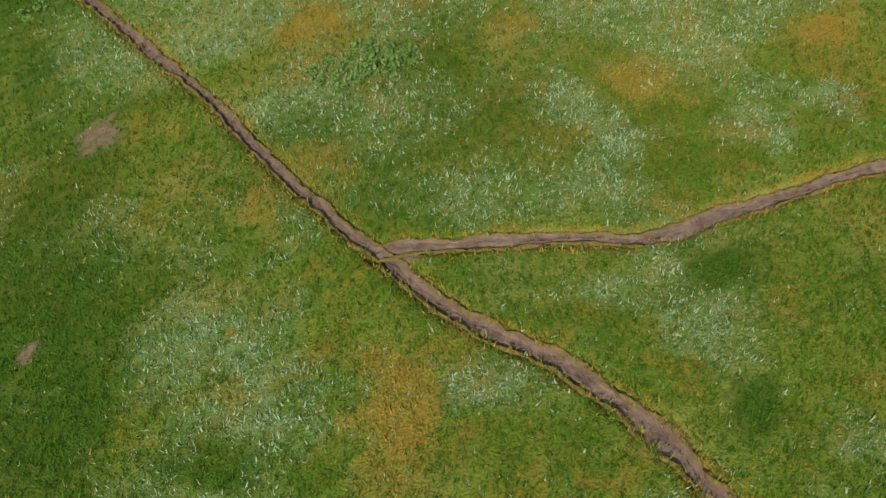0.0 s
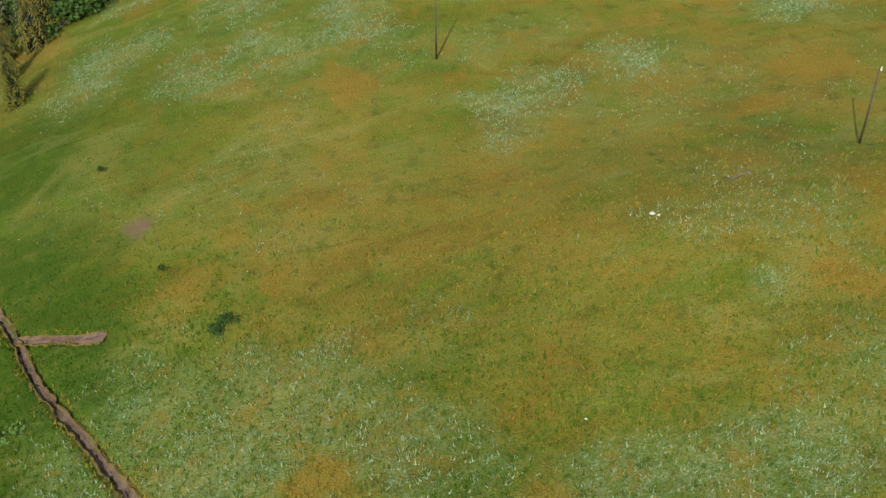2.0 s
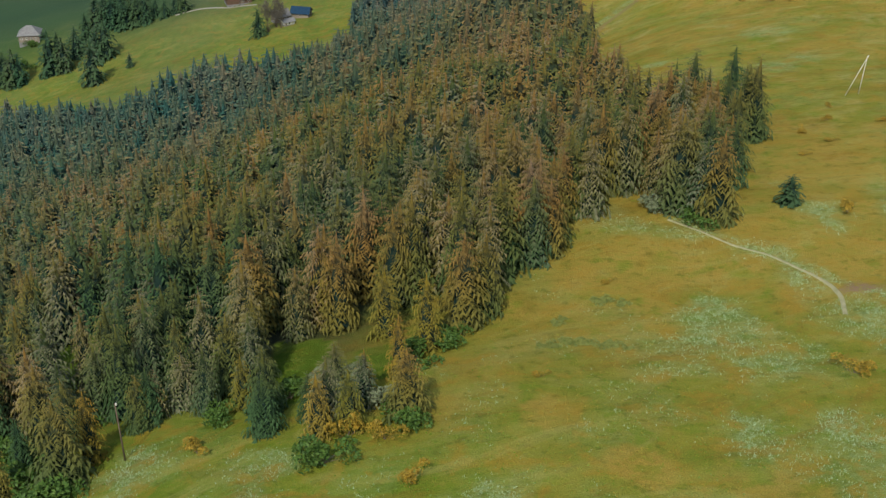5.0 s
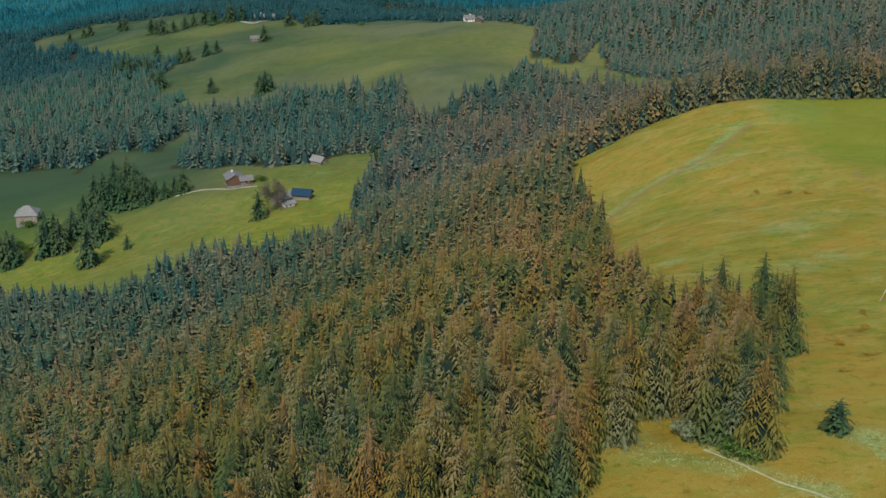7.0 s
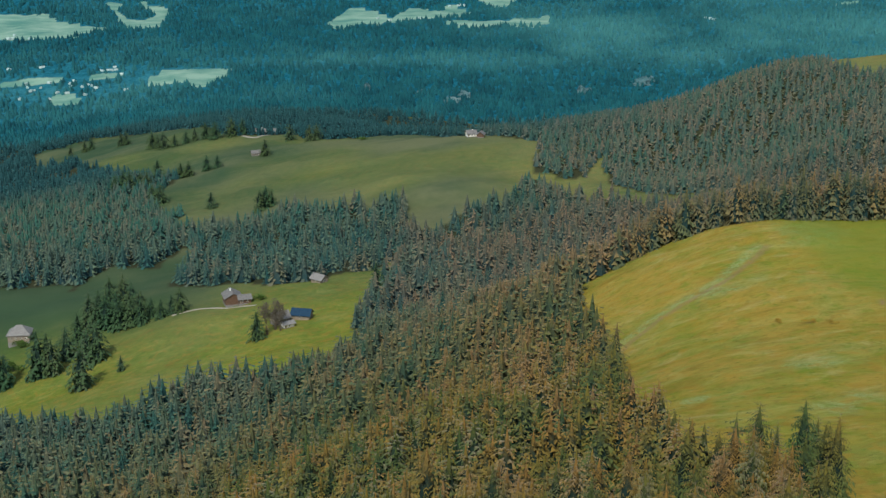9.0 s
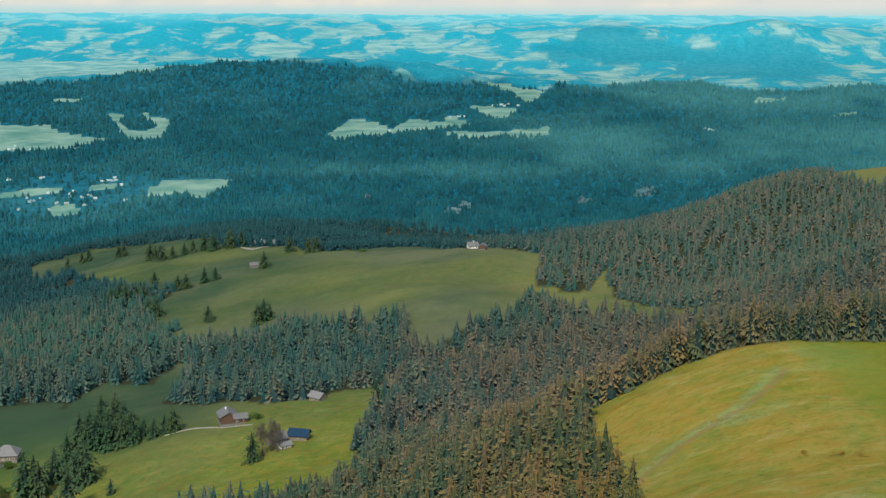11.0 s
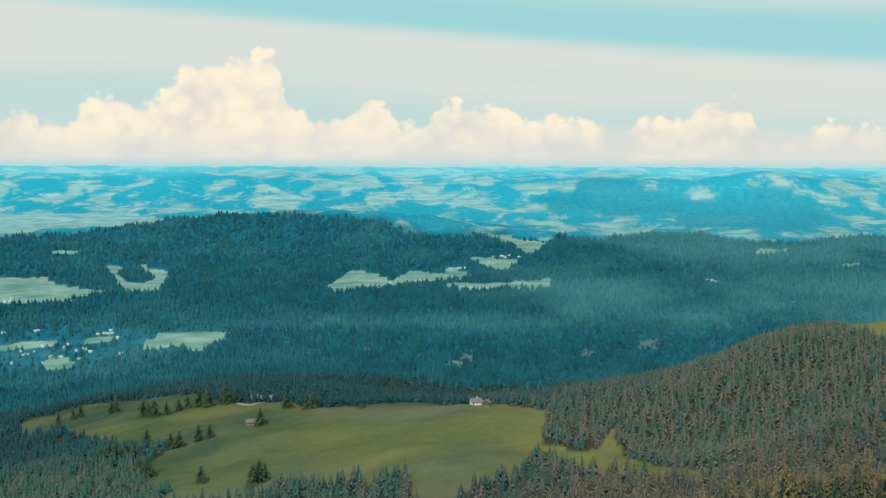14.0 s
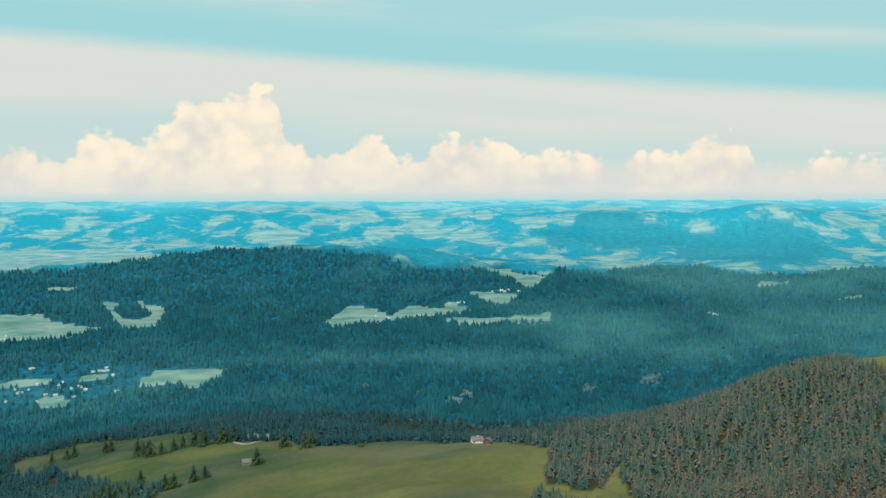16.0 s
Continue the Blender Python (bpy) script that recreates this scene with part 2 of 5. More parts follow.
def needle_material(name, shared, rust=False, green=False):
    """Spruce needles: inner shade painted dark, green below, rust or grey towards the cone-laden top, with bare pale
    ribs, tree by tree.
    """
    m, n = material(name)
    tint = n.n.new("ShaderNodeObjectInfo").outputs["Random"] if shared else n.attr("tint")
    at = n.place()
    own = n.math("FRACT", n.math("MULTIPLY", tint, 7.31))
    grain = n.noise(at, 1.3, 4, 0.65)
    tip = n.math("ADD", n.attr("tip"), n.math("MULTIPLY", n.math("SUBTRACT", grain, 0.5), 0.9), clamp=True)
    stand_n = n.noise(n.stretch(at, (1, 1, 0)), 0.03, 2)
    kind = n.math("ADD", n.math("MULTIPLY", tint, 0.62), n.math("MULTIPLY", n.math("SUBTRACT", stand_n, 0.5), 1.0))
    kind = n.math("ADD", kind, n.span(n.split(at)[0], -75, 25, -0.08, 0.05))
    kind = n.math("ADD", kind, n.math("MULTIPLY", n.math("SUBTRACT", n.attr("up"), 0.5), 0.5), clamp=True)
    if green:
        kind = n.math("MULTIPLY", tint, 0.12)
    ramp = n.n.new("ShaderNodeValToRGB")
    n.put(ramp.inputs[0], kind)
    e = ramp.color_ramp.elements
    low, high = (0.034, 0.074, 0.026), (0.215, 0.145, 0.085)
    steps = ((0.25, (0.068, 0.088, 0.022)), (0.5, (0.140, 0.116, 0.022)), (0.75, (0.205, 0.118, 0.030)))
    if green:
        low = (0.026, 0.070, 0.034)
    if rust:
        low, high, steps = (0.125, 0.120, 0.016), (0.25, 0.145, 0.025), ((0.5, (0.200, 0.145, 0.017)),)
    e[0].position, e[0].color = 0.0, (*low, 1)
    e[1].position, e[1].color = 1.0, (*high, 1)
    for p, c in steps:
        e.new(p).color = (*c, 1)
    # Shade inside the crown is painted in, fading towards the branch tips.
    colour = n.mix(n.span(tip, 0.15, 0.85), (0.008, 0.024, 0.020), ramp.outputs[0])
    ribs = n.math("MULTIPLY", n.math("POWER", n.attr("rib"), 2.0), n.span(own, 0.45, 0.95, 0.0, 0.60))
    colour = n.mix(n.math("MULTIPLY", ribs, 0.25 if green or rust else 1.0), colour, (0.26, 0.225, 0.170))
    if not shared:
        # Distance haze is put into the needle colours: bluish, then grey, then teal.
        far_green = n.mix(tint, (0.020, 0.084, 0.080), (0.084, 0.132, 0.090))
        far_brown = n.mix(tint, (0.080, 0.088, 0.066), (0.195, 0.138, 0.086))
        haze_shade = n.mix(n.span(tip, 0.1, 0.85), (0.012, 0.042, 0.052), n.mix(n.math("ADD", n.attr("brown"), n.math("MULTIPLY", n.math("SUBTRACT", own, 0.5), 1.1), clamp=True), far_green, far_brown))
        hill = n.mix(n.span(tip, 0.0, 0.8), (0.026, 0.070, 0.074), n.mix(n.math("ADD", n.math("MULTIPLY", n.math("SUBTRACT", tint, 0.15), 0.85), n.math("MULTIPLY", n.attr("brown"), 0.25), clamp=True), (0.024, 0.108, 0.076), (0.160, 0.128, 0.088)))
        haze_shade = n.mix(n.attr("grey"), haze_shade, hill)
        colour = n.mix(n.math("MINIMUM", n.attr("haze_shade"), 1.0), colour, haze_shade)
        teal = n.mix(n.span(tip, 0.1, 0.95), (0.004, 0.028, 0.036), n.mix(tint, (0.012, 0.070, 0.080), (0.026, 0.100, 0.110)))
        colour = n.mix(n.math("SUBTRACT", n.attr("haze_shade"), 1.0, clamp=True), colour, teal)
    finish(n, colour, rough=0.8)
    return m


def plain_material(name, low, high, scale, rough=0.8, depth=0.02, metal=0.0, grain=(1, 1, 1)):
    m, n = material(name)
    at = n.stretch(n.place(), grain)
    a, b = n.noise(at, scale, 4, 0.6), n.noise(at, scale * 6, 4, 0.6)
    f = n.math("ADD", n.math("MULTIPLY", a, 0.65), n.math("MULTIPLY", b, 0.35))
    finish(n, n.mix(n.span(f, 0.3, 0.7), low, high), b, depth, 0.5, n.math("ADD", n.math("MULTIPLY", b, 0.2), rough - 0.1))
    n.shader.inputs["Metallic"].default_value = metal
    return m


def far_material():
    """The country beyond the last meadow: woods and pale fields, turned blue-green by haze in the colour."""
    m, n = material("far_country")
    at = n.stretch(n.place(), (1, 1, 0))
    wob = n.math("SUBTRACT", n.noise(at, 0.02, 5, 0.65), 0.5)
    patch = n.math("ADD", n.noise(n.stretch(at, (0.0075, 0.0050, 0)), 1.0, 6, 0.66, 0.5), n.math("MULTIPLY", wob, 0.12))
    patch = n.math("ADD", patch, n.math("MULTIPLY", n.math("SUBTRACT", n.noise(at, 0.0016, 2), 0.5), 0.25))
    plain = n.math("MULTIPLY", n.attr("plain"), n.span(patch, 0.47, 0.56))
    edge = n.math("MAXIMUM", n.span(n.math("ADD", n.attr("field"), n.math("MULTIPLY", wob, 0.9)), 0.38, 0.58), plain)
    strip = n.noise(n.stretch(at, (0.012, 0.03, 0)), 1.0, 5, 0.6)
    clump = n.noise(at, 0.05, 5, 0.7)
    clump = n.math("ADD", n.math("MULTIPLY", clump, 0.5), n.math("MULTIPLY", n.noise(at, 0.16, 3, 0.7), 0.5))
    wood = n.mix(n.span(clump, 0.40, 0.60), (0.004, 0.068, 0.108), (0.015, 0.128, 0.185))
    wood = n.mix(n.attr("brown"), wood, n.mix(n.span(clump, 0.4, 0.6), (0.020, 0.130, 0.170), (0.048, 0.180, 0.215)))
    open_c = n.mix(n.span(strip, 0.3, 0.7), (0.075, 0.20, 0.175), (0.21, 0.34, 0.285))
    # Aerial haze is mixed into the wood and field colours by distance.
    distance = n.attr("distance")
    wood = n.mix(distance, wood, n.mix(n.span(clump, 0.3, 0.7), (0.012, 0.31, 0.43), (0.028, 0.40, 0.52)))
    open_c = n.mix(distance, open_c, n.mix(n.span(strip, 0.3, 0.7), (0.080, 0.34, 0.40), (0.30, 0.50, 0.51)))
    # The painted haze thickens towards the horizon, sooner on the right.
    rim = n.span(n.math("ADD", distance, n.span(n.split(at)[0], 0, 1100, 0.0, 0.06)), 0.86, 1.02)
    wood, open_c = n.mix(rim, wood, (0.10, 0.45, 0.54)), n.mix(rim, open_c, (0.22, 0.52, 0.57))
    finish(n, n.mix(edge, wood, open_c), rough=1.0)
    n.shader.inputs["Specular IOR Level"].default_value = 0.0
    return m


MEADOW, SOIL, GRASS, FAR = meadow_material(), soil_material(), grass_material(), far_material()
NEEDLES, NEEDLES_WOOD = needle_material("spruce_needles", True), needle_material("forest_needles", False)
NEEDLES_RUST = needle_material("rusty_needles", True, True)
NEEDLES_GREEN = needle_material("green_needles", True, False, True)
BARK = plain_material("grey_bark", (0.10, 0.075, 0.055), (0.23, 0.19, 0.155), 1.5, 0.9, grain=(1, 1, 0.2))
LEAF = plain_material("shrub_leaves", (0.028, 0.075, 0.016), (0.085, 0.145, 0.025), 1.2, 0.6)
LEAF_DOCK = plain_material("dock_leaves", (0.07, 0.15, 0.025), (0.17, 0.27, 0.06), 1.5, 0.55)
LEAF_LOW = plain_material("dwarf_shrub_leaves", (0.115, 0.150, 0.035), (0.230, 0.250, 0.070), 1.2, 0.7)
LEAF_BARE = plain_material("sparse_grey_leaves", (0.060, 0.056, 0.046), (0.150, 0.132, 0.108), 0.8, 0.8)
LEAF_GREY = plain_material("willow_leaves", (0.10, 0.13, 0.07), (0.22, 0.25, 0.15), 1.2, 0.6)
LEAF_RUST = plain_material("rusty_leaves", (0.16, 0.13, 0.02), (0.38, 0.24, 0.03), 1.0, 0.6)


def far_needle_material():
    m, n = material("far_needles")
    at = n.place()
    stand_n, patch = n.noise(at, 0.02, 6, 0.65), n.attr("brown")
    # The blue of distance haze is put into these base colours.
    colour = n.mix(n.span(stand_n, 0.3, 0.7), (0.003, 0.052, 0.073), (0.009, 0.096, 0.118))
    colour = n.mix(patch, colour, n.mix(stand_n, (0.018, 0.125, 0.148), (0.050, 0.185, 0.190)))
    # Tone differs by tree; inner parts slightly darker as painted shade.
    own = n.span(n.math("ADD", n.attr("tint"), n.math("MULTIPLY", n.attr("tip"), 0.5)), 0.0, 1.5, 0.85, 1.12, False)
    tone = n.n.new("ShaderNodeVectorMath")
    tone.operation = "SCALE"
    n.put(tone.inputs[0], colour)
    n.put(tone.inputs["Scale"], own)
    finish(n, tone.outputs[0], rough=1.0)
    return m


FAR_NEEDLES = far_needle_material()
# White walls with the blue of distance haze put into their colour.
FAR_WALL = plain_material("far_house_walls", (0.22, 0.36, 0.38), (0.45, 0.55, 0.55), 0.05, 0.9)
POLE_WOOD = plain_material("weathered_pole_wood", (0.075, 0.055, 0.04), (0.16, 0.12, 0.09), 3.0, 0.85, grain=(1, 1, 0.1))
POLE_PALE = plain_material("bleached_pole_wood", (0.42, 0.39, 0.33), (0.60, 0.56, 0.48), 3.0, 0.85, grain=(1, 1, 0.1))
WHITE = plain_material("white_paint", (0.68, 0.68, 0.66), (0.82, 0.82, 0.80), 2.0, 0.5)
GRAVEL = plain_material("pale_gravel", (0.20, 0.19, 0.165), (0.31, 0.29, 0.26), 0.8, 0.95)
PATH_STRAW = plain_material("trodden_straw", (0.25, 0.245, 0.13), (0.38, 0.35, 0.21), 0.8, 0.95)
TIMBER = plain_material("dark_timber", (0.070, 0.043, 0.033), (0.155, 0.095, 0.068), 1.2, 0.8, grain=(1, 1, 4))
TIMBER_GREY = plain_material("grey_timber", (0.16, 0.13, 0.11), (0.30, 0.26, 0.22), 1.2, 0.85, grain=(1, 1, 4))
SHINGLE = plain_material("grey_shingles", (0.10, 0.10, 0.105), (0.19, 0.19, 0.195), 0.9, 0.7)
SHINGLE_PALE = plain_material("pale_shingles", (0.14, 0.14, 0.145), (0.24, 0.24, 0.245), 0.9, 0.7)
ROOF_BLUE = plain_material("blue_metal_roof", (0.008, 0.030, 0.065), (0.015, 0.048, 0.095), 0.6, 0.45)
GLASS = plain_material("dark_window_glass", (0.02, 0.03, 0.035), (0.04, 0.05, 0.055), 2.0, 0.15)
ROCK = plain_material("pale_limestone", (0.55, 0.52, 0.47), (0.78, 0.75, 0.70), 2.0, 0.8)
# Pale rock, its base colour blued to stand for distance haze.
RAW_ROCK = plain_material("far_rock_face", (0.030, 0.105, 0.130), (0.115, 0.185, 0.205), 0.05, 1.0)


# ---- land ----
# Levels of the land: rows by distance ahead, columns by bearing (share of the fan's width).
LEVEL_Y = (-700, -300, 0, 60, 80, 105, 130, 150, 190, 230, 270, 330, 430, 520, 640, 760, 840,
           940, 1080, 1230, 1410, 1650, 1900, 2200, 2500, 2800, 3150, 3500, 3950, 4350, 4700)
LEVEL_S = (-0.30, -0.15, 0.0, 0.15, 0.30)
LEVEL_L = (10, 40, 14, 2, -2, -10, -14, -18, -30, -45, -58, -80, -120, -150, -185, -205, -215,
           -212, -222, -228, -240, -262, -287, -300, -240, -200, -150, -130, -80, -12, 24)
LEVEL_ML = (12, 45, 20, 10.5, 7, 2.5, -1.5, -4.5, -12.5, -23, -34, -55, -92, -125, -160, -172, -182,
            -181, -200, -202, -200, -203, -235, -260, -222, -190, -146, -130, -80, -12, 24)
LEVEL_M = (15, 50, 24, 17, 13.2, 9.5, 3.8, 0.3, -5.5, -14, -18, -32, -62, -92, -108, -140, -158,
           -170, -180, -165, -163, -205, -240, -245, -219, -188, -146, -130, -80, -12, 24)
LEVEL_MR = (15, 50, 24, 17.8, 16, 15.5, 6.5, 2, -4.5, -11, -14.5, -24, -40, -52, -56, -110, -140,
            -160, -172, -172, -138, -188, -240, -260, -222, -185, -146, -130, -80, -12, 24)
LEVEL_R = (15, 50, 22, 18, 16, 13, 5, 2, -3, -8, -12, -18, -33, -42, -50, -85, -110,
           -125, -130, -112, -88, -140, -220, -260, -215, -180, -146, -130, -80, -12, 24)


def hermite(xs, ys, x):
    """A smooth curve through (xs, ys) with no overshoot."""
    xs, ys = np.asarray(xs, float), np.asarray(ys, float)
    h, d = np.diff(xs), np.diff(ys) / np.diff(xs)
    m = np.zeros(len(xs))
    same = d[:-1] * d[1:] > 0
    w1, w2 = 2 * h[1:] + h[:-1], h[1:] + 2 * h[:-1]
    with np.errstate(divide="ignore", invalid="ignore"):
        m[1:-1] = np.where(same, (w1 + w2) / (w1 / d[:-1] + w2 / d[1:]), 0)
    m[0], m[-1] = d[0], d[-1]
    x = np.clip(x, xs[0], xs[-1])
    i = np.clip(np.searchsorted(xs, x) - 1, 0, len(xs) - 2)
    t = (x - xs[i]) / h[i]
    return ((1 + 2 * t) * (1 - t) ** 2 * ys[i] + t * (1 - t) ** 2 * h[i] * m[i]
            + t * t * (3 - 2 * t) * ys[i + 1] - t * t * (1 - t) * h[i] * m[i + 1])


LATTICE = np.random.RandomState(7).rand(256, 256)


def wave(x, y, size, shift=0.0):
    """Smooth random values from -1 to 1, of that size in metres."""
    u, v = np.asarray(x, float) / size + 31.7 + shift, np.asarray(y, float) / size + 77.3 + 1.7 * shift
    i, j = np.floor(u).astype(int), np.floor(v).astype(int)
    a, b = u - i, v - j
    a, b = a * a * (3 - 2 * a), b * b * (3 - 2 * b)
    g = lambda p, q: LATTICE[p % 256, q % 256]
    return 2 * ((g(i, j) * (1 - a) + g(i + 1, j) * a) * (1 - b) + (g(i, j + 1) * (1 - a) + g(i + 1, j + 1) * a) * b) - 1


def rough(x, y, size, octaves=4, shift=0.0):
    total = 0.0
    for k in range(octaves):
        a = 0.7 + 1.1 * k + shift
        c, s = np.cos(a), np.sin(a)
        total = total + wave(c * x - s * y, s * x + c * y, size / 2**k, shift + 3.1 * k) / 2**k
    return total


def fan(y):
    """Half of the fan's width at a bearing of 1, by distance ahead."""
    return 100 + np.log1p(np.exp((np.asarray(y, float) - 20) / 15)) * 15 + 20


def bump(x, y, cx, cy, rx, ry, height):
    return height * np.exp(-((x - cx) / rx) ** 2 - ((y - cy) / ry) ** 2)


def base_land(x, y):
    x, y = np.asarray(x, float), np.asarray(y, float)
    s = np.clip(x / fan(y), -0.42, 0.42)
    c = [hermite(LEVEL_Y, col, y) for col in (LEVEL_L, LEVEL_ML, LEVEL_M, LEVEL_MR, LEVEL_R)]
    z = 0 * s
    q = np.clip((s - LEVEL_S[0]) / 0.15, -0.7, 4.7)
    for k in range(4):
        lo, hi = c[k], c[k + 1]
        before, after = c[max(k - 1, 0)], c[min(k + 2, 4)]
        m0, m1 = (hi - before) / (2 if k else 1), (after - lo) / (2 if k < 3 else 1)
        t = q - k
        inside = ((t >= 0) | (k == 0)) & ((t < 1) | (k == 3))
        u = np.clip(t, 0, 1)
        h = (1 + 2 * u) * (1 - u) ** 2 * lo + u * (1 - u) ** 2 * m0 + u * u * (3 - 2 * u) * hi - u * u * (1 - u) * m1
        h = h + np.minimum(t, 0) * m0 * 0.7 + np.maximum(t - 1, 0) * m1 * 0.7
        z = np.where(inside, h, z)
    return z


def land(x, y):
    """The height of the land."""
    x, y = np.asarray(x, float), np.asarray(y, float)
    z = base_land(x, y)
    far = np.clip((y - 300) / 900, 0, 1)
    z = z + rough(x, y, 45, 3) * (0.5 + 2.5 * far) + rough(x, y, 9, 3, 5) * 0.12 * (1 - far)
    # The crest of the hill beside the far meadow.
    z = z + bump(x, y, 352, 1455, 62, 90, 19) + bump(x, y, 465, 1460, 60, 70, 10) - bump(x, y, 80, 1720, 110, 260, 26)
    # Wooded hills of the far country.
    z = z + bump(x, y, -440, 3420, 300, 190, 56) + bump(x, y, -60, 3380, 300, 150, 38) + bump(x, y, -900, 3350, 400, 170, 25)
    z = z + bump(x, y, 1010, 4150, 210, 150, 60) + bump(x, y, 520, 4150, 260, 130, 22) + bump(x, y, 800, 3450, 500, 150, 14)
    deep = np.clip((y - 2200) / 1200, 0, 1)
    tree_tops = np.clip((y - 2950) / 150, 0, 1) * np.clip((3700 - y) / 150, 0, 1)
    return z + tree_tops * 3 * rough(x, y, 40, 3, 15) + deep * (rough(x, y, 420, 3, 9) * 7 * (1 - 0.7 * np.clip((y - 4100) / 500, 0, 1)))

# ---- plan: meadows among the woods ----
MEADOW_EDGE = [(-75, 140), (-56, 160), (-59, 177), (-55, 181), (-51, 194), (-45, 197), (-39, 198), (-29, 193), (-22, 189), (-14, 190),
               (-6, 190), (-7, 209), (1, 223), (4, 223), (10, 236), (11, 248), (18, 254), (21, 267), (30, 272), (39, 268), (45, 261),
               (51, 269), (60, 306), (66, 318), (70, 340), (52, 332), (44, 340), (46, 365), (46, 400), (44, 440), (52, 511), (46, 563),
               (54, 640), (73, 645), (92, 650), (116, 651), (138, 639), (163, 643), (190, 640)]
MEADOW_REST = [(300, 600), (600, 560), (600, -720), (-600, -720), (-400, 60), (-160, 110)]
GLADE = [(-358, 1078), (-285, 1046), (-272, 1078), (-234, 1073), (-234, 1138), (-219, 1124), (-194, 1006), (-137, 957), (-93, 953),
         (-62, 963), (-44, 1022), (-42, 969), (-51, 898), (-51, 814), (-48, 720), (-70, 725), (-103, 735), (-142, 745), (-163, 725),
         (-190, 715), (-225, 748), (-248, 760), (-300, 780), (-420, 860), (-420, 1000)]
FAR_MEADOW = [(-556, 1759), (-575, 1870), (-533, 1930), (-438, 1900), (-264, 1624), (-162, 1559), (-119, 1514), (-64, 1542), (6, 1446),
              (23, 1430), (98, 1370), (83, 1270), (87, 1252), (17, 1147), (3, 1111), (-34, 1122), (-43, 1177), (-93, 1170), (-150, 1198),
              (-193, 1186), (-242, 1185), (-289, 1409), (-422, 1574)]
GAP = [(80, 1262), (112, 1250), (128, 1262), (152, 1318), (147, 1240), (175, 1212), (216, 1188), (240, 1168), (225, 1150), (180, 1162), (140, 1176), (104, 1192), (86, 1216)]
TOP_MEADOW = [(392, 1560), (396, 1480), (402, 1425), (420, 1372), (540, 1340), (640, 1350), (640, 1570)]
CLEARINGS = [[(-78, 262), (-62, 257), (-55, 226), (-68, 228)], [(-30, 228), (-20, 226), (-19, 200), (-27, 203)], [(-44, 236), (-36, 236), (-36, 216), (-42, 217)],
             [(-17, 220), (-9, 222), (-9, 207), (-17, 206)]]
MEADOWS = [MEADOW_EDGE + MEADOW_REST, GLADE, FAR_MEADOW, GAP, TOP_MEADOW, *CLEARINGS]
FIELDS_LEFT = [
    [(-1300, 2905), (-948, 2896), (-843, 2868), (-762, 2778), (-677, 2737), (-706, 2688), (-782, 2663), (-867, 2653), (-1300, 2640)],
    [(-754, 2991), (-699, 2969), (-704, 2911), (-663, 2826), (-627, 2820), (-608, 2857), (-670, 2974), (-615, 2940), (-585, 2886), (-576, 2712), (-640, 2726), (-717, 2913)],
    [(-906, 3107), (-829, 3115), (-827, 3071), (-883, 3066)],
    [(-533, 2375), (-495, 2433), (-381, 2416), (-385, 2379), (-419, 2310), (-459, 2349), (-502, 2339)]]
FIELDS_MID = [
    [(-249, 2742), (-233, 2785), (-196, 2922), (-136, 2868), (-110, 2817), (-69, 2925), (-1, 2871), (15, 2964), (74, 2844), (-1, 2818), (-99, 2784), (-188, 2734)],
    [(55, 3049), (108, 3031), (164, 3009), (128, 2895), (90, 2950)],
    [(96, 3266), (140, 3301), (198, 3237), (246, 3244), (218, 3106), (185, 3077), (172, 3204)],
    [(-1, 2780), (131, 2794), (230, 2842), (213, 2741), (37, 2732)]]
FIELDS_RIGHT = [
    [(714, 3116), (814, 3176), (790, 3110), (712, 3061)], [(870, 2969), (915, 2967), (902, 2927), (864, 2930)],
    [(-1500, 3820), (-860, 3800), (-603, 3440), (-721, 3345), (-856, 3330), (-1078, 3300), (-1500, 3290)]]
FIELDS_TOWN = [[(-810, 2422), (-690, 2427), (-680, 2402), (-800, 2392)], [(-640, 2412), (-590, 2427), (-570, 2402), (-630, 2390)], [(-690, 2335), (-650, 2350), (-618, 2303), (-662, 2288)]]
FIELDS = FIELDS_TOWN + FIELDS_LEFT + FIELDS_MID + FIELDS_RIGHT
# Where the woods of the valley's far side end, and two wooded hills on the plain behind.
CREST = [(-1700, 3266), (-1072, 3266), (-930, 3247), (-846, 3281), (-774, 3337), (-660, 3380), (-544, 3388), (-386, 3370), (-257, 3339), (-178, 3314), (-87, 3263), (0, 3231),
         (91, 3270), (140, 3305), (200, 3240), (250, 3250), (300, 3330), (371, 3300), (541, 3416), (662, 3395), (702, 3276), (864, 3261), (1124, 3405), (1700, 3405)]
PLAIN_HILLS = [[(625, 3560), (640, 3727), (754, 3987), (867, 4045), (956, 4062), (1036, 4040), (1104, 3970), (1120, 3811), (1040, 3640), (934, 3480), (760, 3480)],
               [(269, 4032), (378, 4108), (510, 4330), (607, 4160), (698, 4060), (757, 4001), (656, 3815), (508, 3793), (321, 3854)]]
PALE = [(5, 57, 7, 2.3), (9, 47, 4.4, 1.9), (-11, 40, 4.4, 3.1), (2, 40, 5.2, 2.6), (-18, 49, 3.4, 8.5), (24, 36, 2.7, 2.4)]
